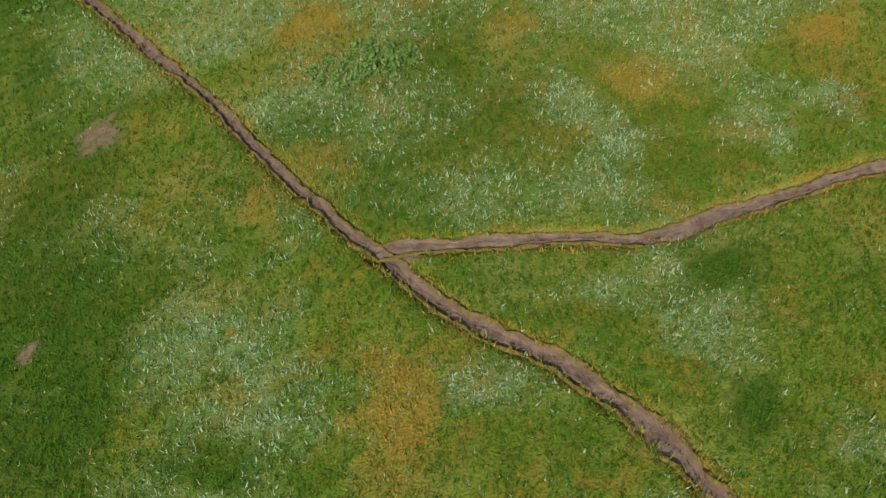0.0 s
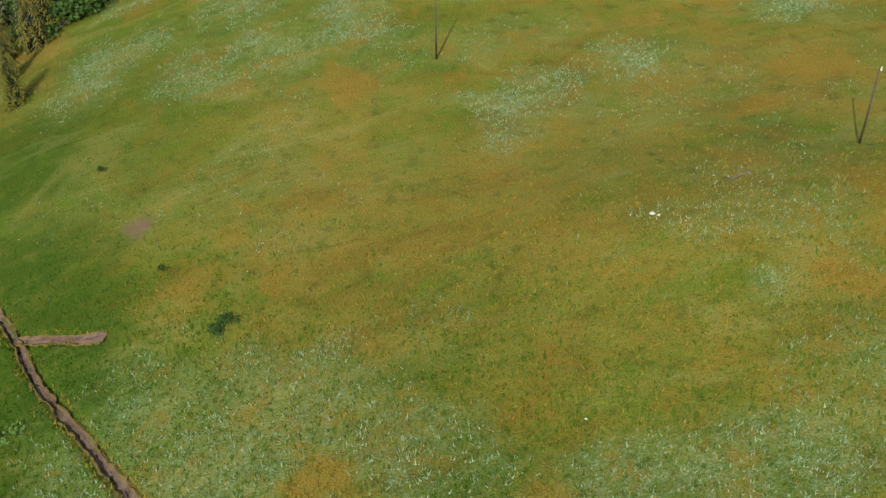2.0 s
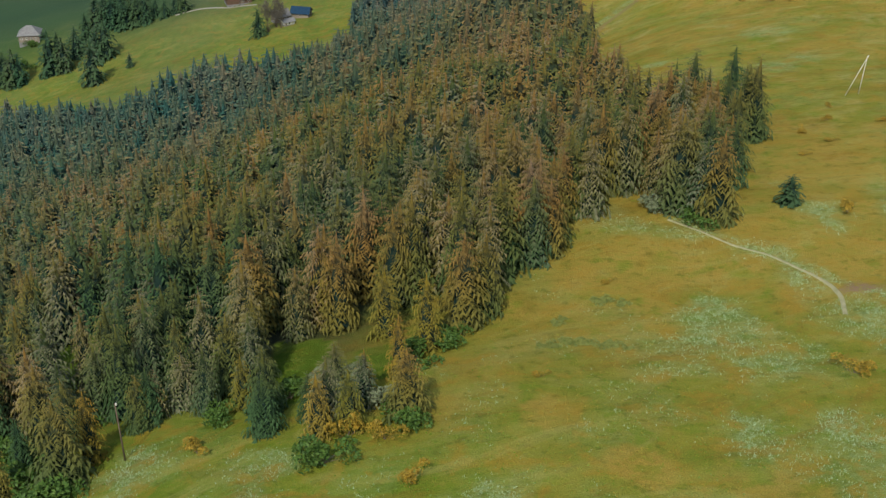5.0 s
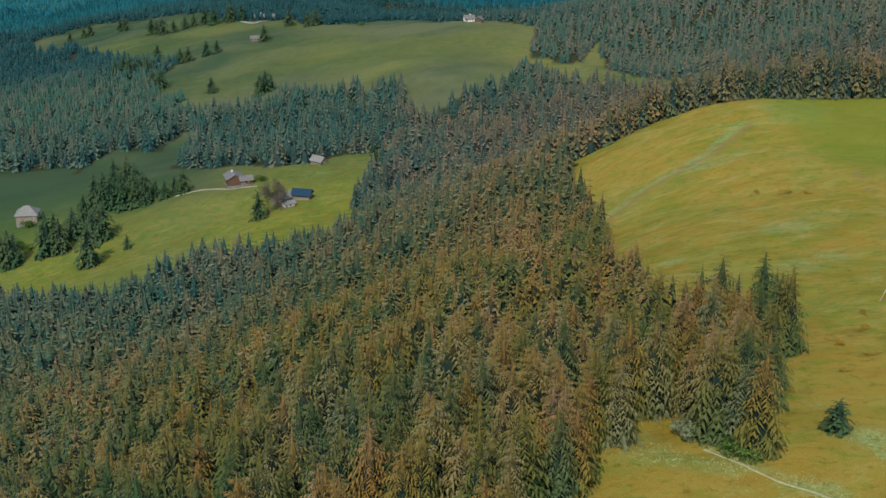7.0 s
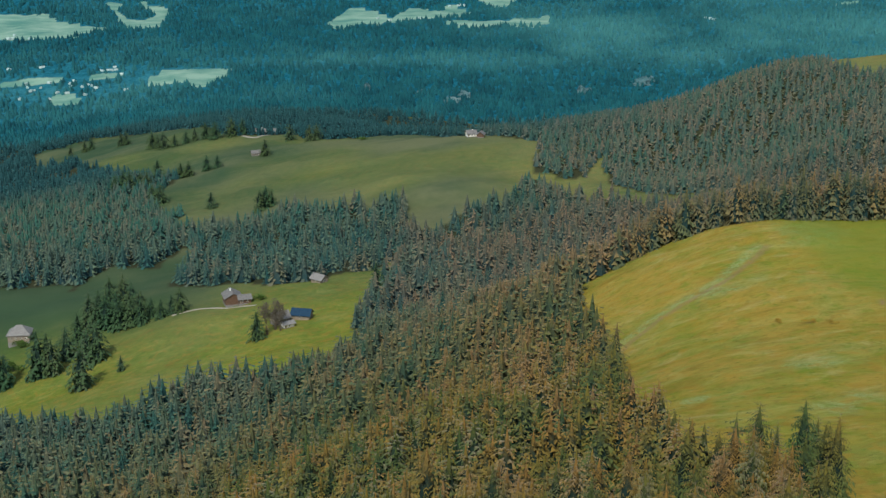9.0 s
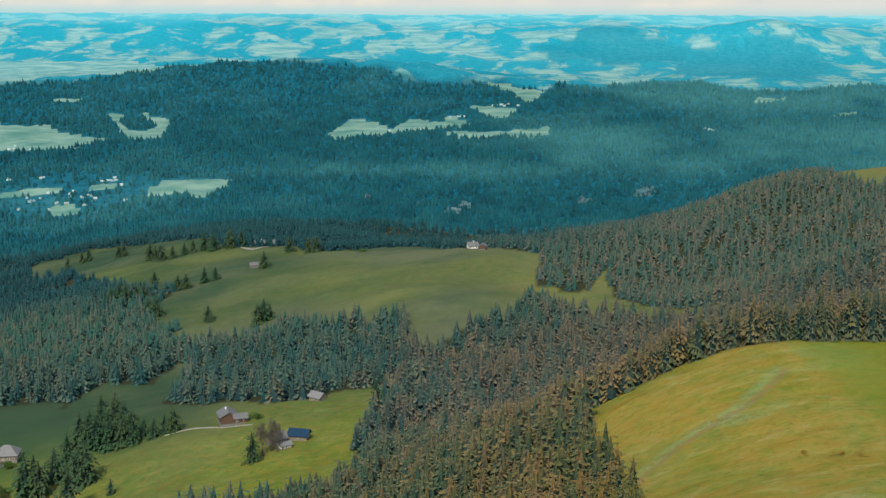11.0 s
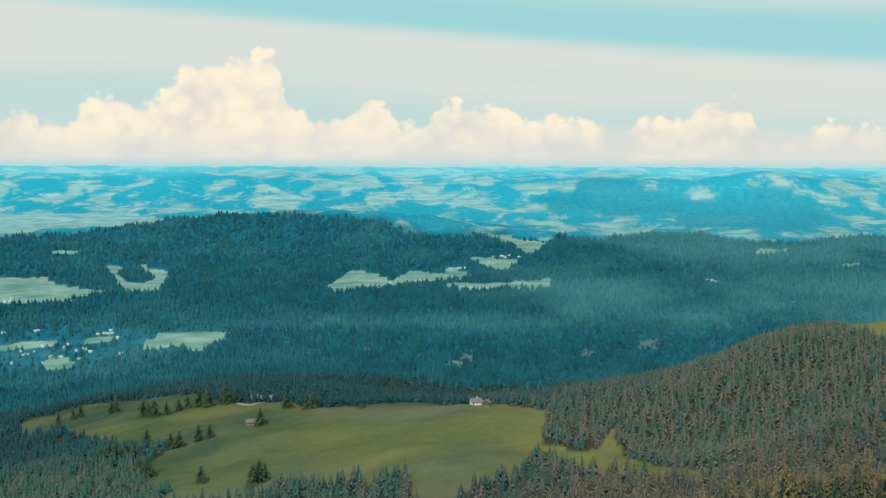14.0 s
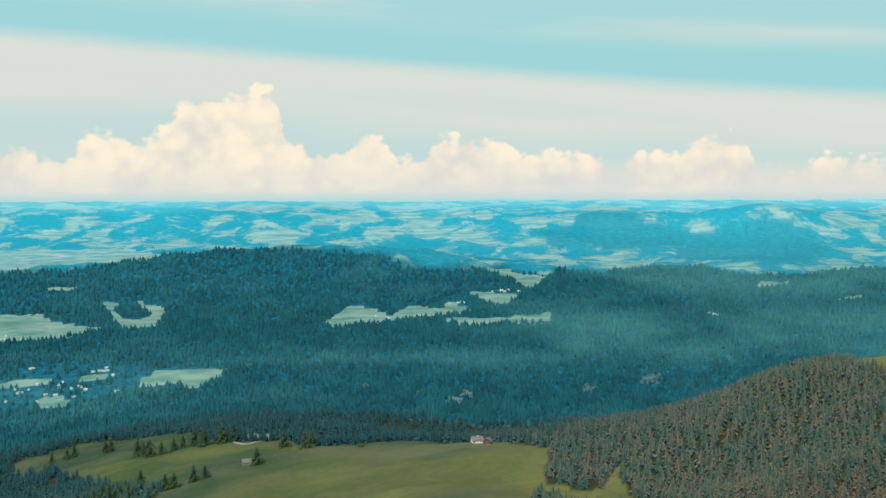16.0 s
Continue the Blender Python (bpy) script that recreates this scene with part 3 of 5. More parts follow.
PALE_NEAR = [(27, 97, 2.4, 2.3), (29, 90, 2.6, 2.4), (31, 83, 2.1, 2.8), (28, 78, 3.4, 3.5), (22, 68, 3.2, 2.5), (23, 63, 2.8, 2.6), (29, 66, 2.3, 2.3), (13, 62, 2.3, 3.7), (10, 66, 3.3, 3.5), (4, 68, 3.2, 2.5), (-2, 78, 2.5, 3.2), (-7, 83, 3.1, 3.5), (-12, 94, 3.3, 2.3), (-23, 91, 2.9, 3.2), (-19, 80, 2.8, 2.5), (-28, 94, 2.7, 2.3), (2, 56, 3.4, 3.6), (6, 59, 2.8, 2.7), (11, 57, 3.4, 3.1), (-45, 125, 3.3, 3.5), (0, 83, 2.8, 2.8), (19, 80, 2.9, 2.9), (-18, 85, 2.3, 2.7), (-9, 75, 3.2, 2.2)]
PALE_WIDE = [(-33, 155, 4.1, 6.2), (-42, 166, 4.8, 6.0), (-24, 160, 5.2, 5.4), (-15, 159, 6.9, 4.9), (-46, 161, 5.1, 5.0), (-48, 152, 5.8, 5.1), (-30, 174, 5.0, 6.6), (-14, 168, 4.9, 6.1), (13, 144, 6.5, 4.6), (21, 149, 4.1, 5.0), (5, 138, 6.1, 6.2), (3, 171, 4.6, 5.4), (36, 184, 4.5, 5.8), (46, 186, 4.0, 6.5), (44, 163, 6.5, 7.4), (44, 208, 6.0, 7.4), (39, 221, 4.0, 5.2), (63, 220, 6.8, 6.8), (57, 237, 5.1, 7.2), (64, 264, 5.8, 6.9), (-22, 156, 4.8, 4.9), (-29, 151, 5.2, 4.8), (-44, 186, 5.0, 7.4)]
PALE_FAR = PALE_NEAR + PALE_WIDE + [(-47, 164, 3.9, 5.8), (39, 225, 6, 8.6), (62, 222, 4.1, 8.5), (64, 264, 6, 4.2), (42, 210, 6.3, 6), (35, 185, 3.5, 4.7),
            (-42, 188, 8.7, 5.4), (-27, 184, 7.6, 4.6), (89, 392, 7.6, 6.9), (95, 555, 13.6, 9.2), (147, 611, 14, 23), (97, 397, 8, 6.9),
            (98, 441, 12, 7.5), (61, 420, 6.2, 2.6)]
WARM_NEAR = [(16, 69, 3.3, 2.5), (6, 76, 2.8, 2.8), (-6, 96, 4.2, 3.2), (31, 99, 3.3, 2.7), (34, 97, 4.7, 3.4), (30, 73, 3.2, 2.7), (-11, 81, 2.8, 2.8), (-26, 109, 4.1, 2.8), (-22, 117, 2.8, 3.4), (-17, 108, 3.2, 4.3), (37, 103, 3.0, 3.5), (-10, 63, 4.2, 3.2), (25, 250, 5.8, 5.6), (38, 169, 4.0, 5.4), (25, 162, 3.5, 5.4), (33, 168, 4.0, 6.8), (42, 145, 5.4, 5.6), (10, 190, 3.5, 4.9), (20, 178, 4.0, 4.8), (-59, 175, 3.9, 6.8), (34, 242, 3.7, 4.3), (34, 136, 5.7, 5.8), (-12, 146, 5.8, 5.3)]
WARM = WARM_NEAR + [(-13, 59, 1.8, 3.3), (-2, 38, 2.7, 5.1), (25, 246, 10.4, 9.2), (57, 259, 7.8, 7.6), (74, 319, 10.7, 14.6), (73, 466, 22, 18), (67, 606, 25, 17), (107, 499, 18, 33)]
LUSH = [(-27, 46, 8, 16), (-47, 118, 7, 12), (-40, 104, 13, 20), (-52, 140, 12, 16), (-24, 40, 6, 7), (-31, 50, 8, 13), (-14, 36, 5, 4), (18, 49, 3.3, 3), (-32, 62, 5.4, 9.7), (19, 38, 2, 2.5), (-38, 84, 2.7, 5.9)]
BARE = [(-2.6, 50.7, 1.3, 0.8), (-28, 71.5, 1.6, 1.8), (-33.1, 122.2, 1.3, 1.6), (-29.4, 48.8, 0.7, 0.9), (137, 486, 0.8, 6.0), (141, 506, 0.9, 5.0), (64, 233, 3.5, 1.6)]
# Trodden ruts, as lines over the ground.
RUT = [(-62, 137), (-55, 126), (-47.8, 115.4), (-43.2, 108.2), (-38.9, 101.1), (-32.8, 92.5), (-28.3, 86), (-24.4, 80.9), (-21.3, 76.4), (-18, 71.7),
       (-15.4, 67.5), (-13.3, 64.1), (-10.7, 60), (-8.5, 57.4), (-6.7, 54.6), (-4.4, 51.8), (-2.3, 49.1), (0.3, 46.2), (3.5, 43.7), (6.2, 42),
       (8.5, 40.2), (11, 37.9), (13.1, 35.6), (14.4, 33.6), (16, 30.7), (18, 26), (19, 15)]
RUT_SIDE = [(-4.4, 51.8), (-2.3, 52), (0.7, 51.6), (4.5, 51.7), (8.3, 51.6), (12.1, 51.5), (16, 52.4), (18.5, 53.8), (21.4, 54.9), (25.2, 56.4),
            (28.2, 57.7), (31.6, 58.7), (37.1, 59.9), (46, 61)]
TRACK = [(39.2, 264.6), (44.6, 257.8), (50.1, 251.4), (55, 243.9), (58.3, 238.6), (61.8, 234.9), (66.3, 229.9), (80, 222)]
FOOT_TRACK = [(50, 512), (58, 526), (73, 543), (84, 552), (102, 566), (118, 588), (125, 601)]
RUT_STUB = [(-43, 108.5), (-39.1, 106.9), (-35.8, 105.7), (-33, 104.9)]


def leafy(x, y):
    """How far the woods of the far valley run to paler leaf trees; dark bands are partly painted cloud shade."""
    pale = np.clip((x - 60) / 650 + 0.75 * rough(x, y, 240, 4, 19), 0, 1) * np.clip((y - 2100 + 0.4 * x) / 400, 0, 1)
    pale = np.maximum(pale, bump(x, y, -90, 2450, 330, 55, 0.75) * (1 + 0.4 * rough(x, y, 60, 3, 4)))
    pale = np.maximum(pale, bump(x, y, -620, 2340, 260, 130, 0.4) * (1 + 0.5 * rough(x, y, 50, 3, 6)))
    pale = pale * (1 - bump(x, y, -30, 2190, 330, 150, 1.0)) * (1 - bump(x, y, 640, 2900, 500, 110, 0.7))
    return np.clip(pale + 0.22 * rough(x, y, 110, 3, 33), 0, 1)


def crest_at(x, y):
    """How far a place lies beyond the far woods' edge."""
    cx, cy = zip(*CREST)
    return y - np.interp(x, cx, cy) - 16 * rough(x, y, 60, 3, 41)


def inside(poly, x, y):
    """Whether points lie in a polygon."""
    x, y, odd = np.asarray(x, float), np.asarray(y, float), np.zeros(np.shape(x), bool)
    for (ax, ay), (bx, by) in zip(poly, poly[1:] + poly[:1]):
        cross = ((ay > y) != (by > y)) & (x < (bx - ax) * (y - ay) / (by - ay + 1e-12) + ax)
        odd ^= cross
    return odd


def off_line(line, x, y):
    """The distance of points from a line."""
    best = np.full(np.shape(x), 1e9)
    for (ax, ay), (bx, by) in zip(line, line[1:]):
        dx, dy = bx - ax, by - ay
        t = np.clip(((x - ax) * dx + (y - ay) * dy) / (dx * dx + dy * dy), 0, 1)
        best = np.minimum(best, np.hypot(x - ax - t * dx, y - ay - t * dy))
    return best


def in_meadow(x, y):
    x, y = np.asarray(x, float), np.asarray(y, float)
    ragged = np.clip((y - 640) / 200, 0, 1) * np.where((x > 60) & (y > 1100), 0.35, 1.0)
    x, y = x + ragged * 13 * rough(x, y, 55, 3, 21), y + ragged * 16 * rough(x, y, 55, 3, 27)
    out = np.zeros(np.shape(x), bool)
    for poly in MEADOWS:
        out |= inside(poly, x, y)
    return out


def patches(spots, x, y, soft=0.9):
    """Ragged patches of ground, each (x, y, half width, half depth)."""
    x, y = np.asarray(x, float), np.asarray(y, float)
    out = np.zeros(np.shape(x))
    for cx, cy, rx, ry in spots:
        near = (np.abs(x - cx) < 2.9 * rx) & (np.abs(y - cy) < 2.9 * ry)
        px, py = x[near], y[near]
        wob = 1 + 0.55 * rough(px, py, max(rx, ry) * 0.8, 4, cx)
        r = np.hypot((px - cx) / rx, (py - cy) / ry) / np.maximum(wob, 0.3)
        out[near] = np.maximum(out[near], np.clip((1.35 - r) / soft, 0, 1))
    return out


def masks(x, y):
    """Pale, warm, lush (with some painted shade) and bare ground, each from 0 to 1."""
    lush_or_shade = patches(LUSH, x, y) * np.clip((110 - y) / 30, 0.9, 1)
    lush_or_shade = np.maximum(lush_or_shade, 0.5 * np.clip((-24 - x) / 14, 0, 1) * np.clip((175 - y) / 25, 0, 1) * np.clip((y - 70) / 20, 0, 1) * np.clip(1 + 0.9 * rough(x, y, 12, 3, 17), 0, 1))
    # Cloud and hill shade over the glade's left side, painted as darker grass.
    lush_or_shade = np.maximum(lush_or_shade, 0.85 * np.clip((-150 - x) / 50, 0, 1) * np.clip((y - 860) / 40, 0, 1) * np.clip((1120 - y) / 30, 0, 1) * np.clip(1 + 0.6 * rough(x, y, 40, 3, 11), 0.3, 1))
    for poly in CLEARINGS:
        lush_or_shade = np.maximum(lush_or_shade, 0.8 * inside(poly, x, y))
    pale = np.maximum(patches(PALE, x, y), patches(PALE_FAR, x, y))
    near = np.clip((115 - y) / 40, 0, 1)
    pale = pale * (1 - 0.7 * patches(WARM, x, y, 0.8))
    mottle = np.clip(rough(x, y, 13, 4, 2) * 1.5 + 0.06 * near - 0.04, 0, 0.9) * (0.2 + 0.8 * near + 0.7 * np.clip((x - 22) / 15, 0, 1) * np.clip((y - 165) / 20, 0, 1) * np.clip((300 - y) / 40, 0, 1))
    pale = np.maximum(pale * np.clip(0.75 + 0.5 * rough(x, y, 5, 3, 6), 0.2, 1), mottle)
    lush_or_shade = np.maximum(lush_or_shade, near * np.clip(rough(x, y, 24, 4, 8) * 1.2 - 0.1, 0, 0.7) * np.clip((14 - x) / 20, 0.15, 1))
    warm = np.maximum(patches(WARM, x, y, 0.8), np.clip(rough(x, y, 40, 4, 4) * 1.1 + 0.38, 0.05, 0.85) * np.clip((y - 50) / 60, 0.2, 1))
    bank = np.minimum(off_line(RUT, x, y), off_line(RUT_SIDE, x, y))
    warm = np.maximum(warm, np.clip(1.5 - bank / (0.85 + 0.5 * rough(x, y, 3, 2, 12)), 0, 0.9))
    pale = pale * np.clip(bank / 1.4, 0, 1)
    pale = np.maximum(pale, np.clip(1.3 - off_line(TRACK, x, y) / (1.5 + 0.9 * rough(x, y, 9, 2, 3)), 0, 0.9))
    pale = np.maximum(pale, np.clip(1.3 - np.abs(off_line(FOOT_TRACK, x + 4.0, y - 2) / 3.0), 0, 0.9))
    warm = warm * (1 - 0.6 * np.clip((y - 165) / 12, 0, 1) * np.clip(-x / 12, 0, 1))
    warm = warm * (1 - 0.45 * np.clip((-14 - x) / 10, 0, 1) * np.clip((y - 80) / 20, 0, 1))
    warm = np.clip(warm + (0.36 * np.clip((y - 100) / 60, 0, 1) * np.clip((x + 10) / 20, 0, 1) + 0.24 * np.clip((y - 180) / 200, 0, 1) * np.clip((420 - y) / 120, 0.6, 1)) * np.clip((900 - y) / 200, 0, 1), 0, 1)
    spot = patches(WARM, x, y, 0.8)
    pale, lush_or_shade, warm = pale * (1 - 0.85 * spot), lush_or_shade * (1 - 0.5 * spot), np.maximum(warm, spot)
    return pale * (1 - lush_or_shade), warm * (1 - lush_or_shade) * (1 - 0.6 * pale), lush_or_shade, np.maximum(patches(BARE, x, y, 0.7), np.clip(1.3 - off_line(FOOT_TRACK, x, y) / 1.5, 0, 0.6))


def sheet(name, verts, faces, mats, attrs=None, slots=None, smooth=False):
    """One mesh object from arrays of places and of triangles or quads."""
    verts, faces = np.asarray(verts, np.float32), np.asarray(faces, np.int32)
    me = bpy.data.meshes.new(name)
    me.vertices.add(len(verts))
    me.vertices.foreach_set("co", verts.ravel())
    k = faces.shape[1]
    me.loops.add(faces.size)
    me.loops.foreach_set("vertex_index", faces.ravel())
    me.polygons.add(len(faces))
    me.polygons.foreach_set("loop_start", np.arange(0, faces.size, k, dtype=np.int32))
    for m in mats:
        me.materials.append(m)
    if slots is not None:
        me.polygons.foreach_set("material_index", np.asarray(slots, np.int32))
    me.polygons.foreach_set("use_smooth", np.full(len(faces), smooth))
    for key, values in (attrs or {}).items():
        me.attributes.new(key, "FLOAT", "POINT").data.foreach_set("value", np.asarray(values, np.float32))
    me.update(calc_edges=True)
    me.validate()
    return new(name, me)


def grow(start, end, first, factor):
    out = [start]
    while out[-1] < end:
        out.append(out[-1] + first)
        first *= factor
    return out[:-1] + [end]


def make_ground():
    ys = np.r_[np.linspace(-700, 20, 28)[:-1], np.arange(20, 125, 0.5), grow(125, 700, 0.6, 1.0045)[:-1], grow(700, 4700, 3.2, 1.0132)]
    half = np.r_[np.arange(0, 0.26, 0.003), grow(0.262, 0.46, 0.004, 1.06), (0.6, 0.9, 1.6)]
    ss = np.r_[-half[:0:-1], half]
    y, s = np.meshgrid(ys, ss, indexing="ij")
    x = s * fan(y)
    z = land(x, y)
    # The ruts lie in shallow troughs.
    for line, deep in ((RUT, 0.7), (RUT_SIDE, 0.6), (RUT_STUB, 0.5)):
        z -= deep * np.exp(-(off_line(line, x, y) / (0.7 + (0.4 * np.clip((54 - y) / 18, 0, 1) if line is RUT else 0.0))) ** 4)
    pale, warm, lush_or_shade, bare = masks(x, y)
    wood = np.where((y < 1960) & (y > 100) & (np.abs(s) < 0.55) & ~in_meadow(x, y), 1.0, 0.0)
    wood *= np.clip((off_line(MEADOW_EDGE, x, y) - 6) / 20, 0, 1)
    field = np.zeros_like(x)
    for poly in FIELDS:
        field = np.maximum(field, inside(poly, x, y) * 1.0)
    beyond = crest_at(x, y)
    hill = np.zeros_like(x)
    for poly in PLAIN_HILLS:
        hill = np.maximum(hill, 1.0 * inside(poly, x + 14 * rough(x, y, 70, 3, 44), y + 40 * rough(x, y, 90, 3, 45)))
    plain = np.clip(beyond / 30, 0, 1) * (1 - 0.93 * hill)
    # Weight of that painted haze and cloud shade, from the glade outwards.
    haze_shade = np.clip((y - 740) / 380 + np.clip((-120 - x) / 150, 0, 0.35) * (y > 690), 0, 1) * np.clip((330 - x) / 330, 0.7, 1) * np.clip(0.98 + 0.35 * rough(x, y, 160, 3, 14), 0.4, 1)
    attrs = {"pale": pale.ravel(), "warm": warm.ravel(), "lush_or_shade": lush_or_shade.ravel(), "bare": bare.ravel(), "wood": wood.ravel(), "field": field.ravel(), "plain": plain.ravel(), "haze_shade": haze_shade.ravel(), "brown": leafy(x, y).ravel(),
             # Weight of the painted haze, growing beyond the edge of the far woods.
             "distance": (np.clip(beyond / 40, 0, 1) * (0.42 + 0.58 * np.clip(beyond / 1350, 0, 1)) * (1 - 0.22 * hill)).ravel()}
    n, m = x.shape
    i = (np.arange(n - 1)[:, None] * m + np.arange(m - 1)[None]).ravel()
    faces = np.stack([i, i + 1, i + m + 1, i + m], 1)
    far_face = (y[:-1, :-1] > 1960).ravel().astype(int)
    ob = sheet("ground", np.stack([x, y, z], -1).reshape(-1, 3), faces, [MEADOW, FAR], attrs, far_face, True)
    tagged(ob, "rolling alpine meadow land falling to a wooded valley", "ground", kind="structure")


make_ground()


def smooth_line(line, step):
    p = np.array(line, float)
    q = np.concatenate([p[:1] * 2 - p[1:2], p, p[-1:] * 2 - p[-2:-1]])
    out = []
    for k in range(len(p) - 1):
        a0, a1, a2, a3 = q[k:k + 4]
        t = np.linspace(0, 1, max(2, int(np.hypot(*(a2 - a1)) / step)), endpoint=False)[:, None]
        out.append(0.5 * (2 * a1 + (a2 - a0) * t + (2 * a0 - 5 * a1 + 4 * a2 - a3) * t**2 + (3 * a1 - a0 - 3 * a2 + a3) * t**3))
    return np.concatenate(out + [p[-1:]])


def make_rut(line, width, deep, shift, label, grow_to=lambda run: 1.0):
    """A worn path with a flat bed, a steep bank on its upper side and crumbling edges."""
    mid = smooth_line(line, 0.22)
    d = np.gradient(mid, axis=0)
    d /= np.linalg.norm(d, axis=1, keepdims=True)
    side = np.stack([-d[:, 1], d[:, 0]], 1)
    run = np.r_[0, np.cumsum(np.hypot(*np.diff(mid, axis=0).T))]
    us = np.linspace(-1.35, 1.35, 25)
    half = width / 2 * grow_to(run) * (1 + 0.38 * rough(run, run * 0, 3.4, 3, shift))
    jag = 0.16 * rough(run[:, None] + 0 * us, us[None] * 3 + 0 * run[:, None], 0.7, 3, shift)
    drift = 0.22 * rough(run, run * 0, 5.0, 2, shift + 4)
    w = us[None] * half[:, None] + jag + drift[:, None]
    x, y = mid[:, :1] + side[:, :1] * w, mid[:, 1:] + side[:, 1:] * w
    a = np.abs(us)[None]
    bed = -deep * np.clip((1.12 - a) / 0.45, 0, 1) ** 0.8
    cut = -0.30 * np.exp(-((us[None] + 0.5 + 0.2 * np.sin(run * 0.8)[:, None]) / 0.16) ** 2)
    z = land(x, y) + bed + cut + 0.05 * rough(x, y, 0.6, 3, shift) + np.where(a > 1.2, -0.1, 0.07 * np.clip((a - 0.9) / 0.2, 0, 1))
    rim = np.clip((a - 0.86) / 0.2, 0, 1) + 0 * x
    n, m = x.shape
    i = (np.arange(n - 1)[:, None] * m + np.arange(m - 1)[None]).ravel()
    ob = sheet("dirt_path", np.stack([x, y, z], -1).reshape(-1, 3), np.stack([i, i + m, i + m + 1, i + 1], 1), [SOIL], {"rim": rim.ravel()}, None, True)
    tagged(ob, label, "path", kind="structure")


make_rut(RUT, 0.80, 0.5, 1.0, "worn reddish dirt rut sunk between grass banks", lambda run: 1 + 0.85 * np.clip((run - 100) / 25, 0, 1))
make_rut(RUT_SIDE, 1.05, 0.22, 5.0, "flat reddish dirt path branching across the meadow")
make_rut(RUT_STUB, 1.0, 0.2, 9.0, "short bare dirt path ending in the grass")


# ---- trees ----
def spruce_arrays(seed, branches, segs, radius=0.24, bottom=0.05, core=2, taper=0.55):
    """A spruce one metre high: drooping branches with twigs hanging to both sides of a bare rib.
    Returns places, triangles, how near each place is to a tip, and how much it lies on a rib."""
    r = np.random.RandomState(seed)
    v, f, tip, rib = [], [], [], []

    def add(points, tris, tips, ribs):
        k = len(v)
        v.extend(points), tip.extend(tips), rib.extend(ribs)
        f.extend([tuple(k + i for i in t) for t in tris])

    whorls = max(6, int(branches / 7))
    for b in range(branches):
        u = (b + r.rand()) / branches
        h = bottom + (0.965 - bottom) * (1 - (1 - u) ** 0.62)
        h = (math.floor(h * whorls) + 0.5 + 0.28 * r.randn()) / whorls if segs > 1 else h
        h = min(max(h, bottom), 0.97)
        reach = radius * (0.95 * (1 - h) ** taper + 0.03) * (0.72 if h < 0.09 else 1.0)
        far = reach * (0.68 + 0.5 * r.rand())
        ang = 2.4 * b + 0.35 * r.randn()
        rise, fall = 0.62 * h - 0.22 + 0.12 * r.randn(), 0.30 + 0.34 * (1 - h) + 0.12 * r.rand()
        c, s = math.cos(ang), math.sin(ang)
        at = lambda t, q, dz=0.0: (c * far * t - s * far * q, s * far * t + c * far * q, h + far * (rise * t - fall * t * t) + dz)
        ts = np.linspace(0.16, 1.0, segs + 1)
        points, tips, ribs, tris = [at(t, 0.0) for t in ts], list(0.25 + 0.75 * ts), [1.0] * segs + [0.3], []
        broad = 0.30 + 0.12 * r.rand() if segs > 1 else 0.46
        for k in range(segs):
            for side in (-1, 1):
                t = ts[k] + (0.75 + 0.35 * r.rand()) * (ts[k + 1] - ts[k])
                w = broad * (1.05 - 0.6 * t) * (0.7 + 0.6 * r.rand())
                points.append(at(min(t, 1.02), side * w, -far * w * (0.40 + 0.6 * r.rand())))
                tips.append(0.35 + 0.6 * t)
                ribs.append(0.0)
                e, far_end = len(points) - 1, k + 1
                if segs > 2:
                    points.append(at(ts[k] + 0.62 * (ts[k + 1] - ts[k]), 0.0))
                    tips.append(0.3 + 0.6 * t)
                    ribs.append(0.8)
                    far_end = len(points) - 1
                tris.append((k, far_end, e) if side < 0 else (far_end, k, e))
        add(points, tris, tips, ribs)
    # A core standing for dense twigs, painted dark as inner shade, and the leader.
    k = 6 if core == 2 else 5
    if core == 2:
        rows = [(radius * q * math.cos(6.283 * j / k), radius * q * math.sin(6.283 * j / k), hh) for q, hh in ((0.46, bottom + 0.02), (0.27, 0.45)) for j in range(k)]
        add(rows + [(0, 0, 0.95)], [t for j in range(k) for t in ((j, (j + 1) % k, k + j), ((j + 1) % k, k + (j + 1) % k, k + j), (k + j, k + (j + 1) % k, 2 * k))],
            [0.0] * (2 * k) + [0.9], [0.0] * (2 * k + 1))
    else:
        rows = [(radius * 0.5 * math.cos(1.257 * j), radius * 0.5 * math.sin(1.257 * j), bottom + 0.03) for j in range(k)]
        add(rows + [(0, 0, 0.94)], [(j, (j + 1) % k, k) for j in range(k)], [0.1] * k + [0.7], [0.0] * (k + 1))
    return np.array(v), np.array(f), np.array(tip), np.array(rib)


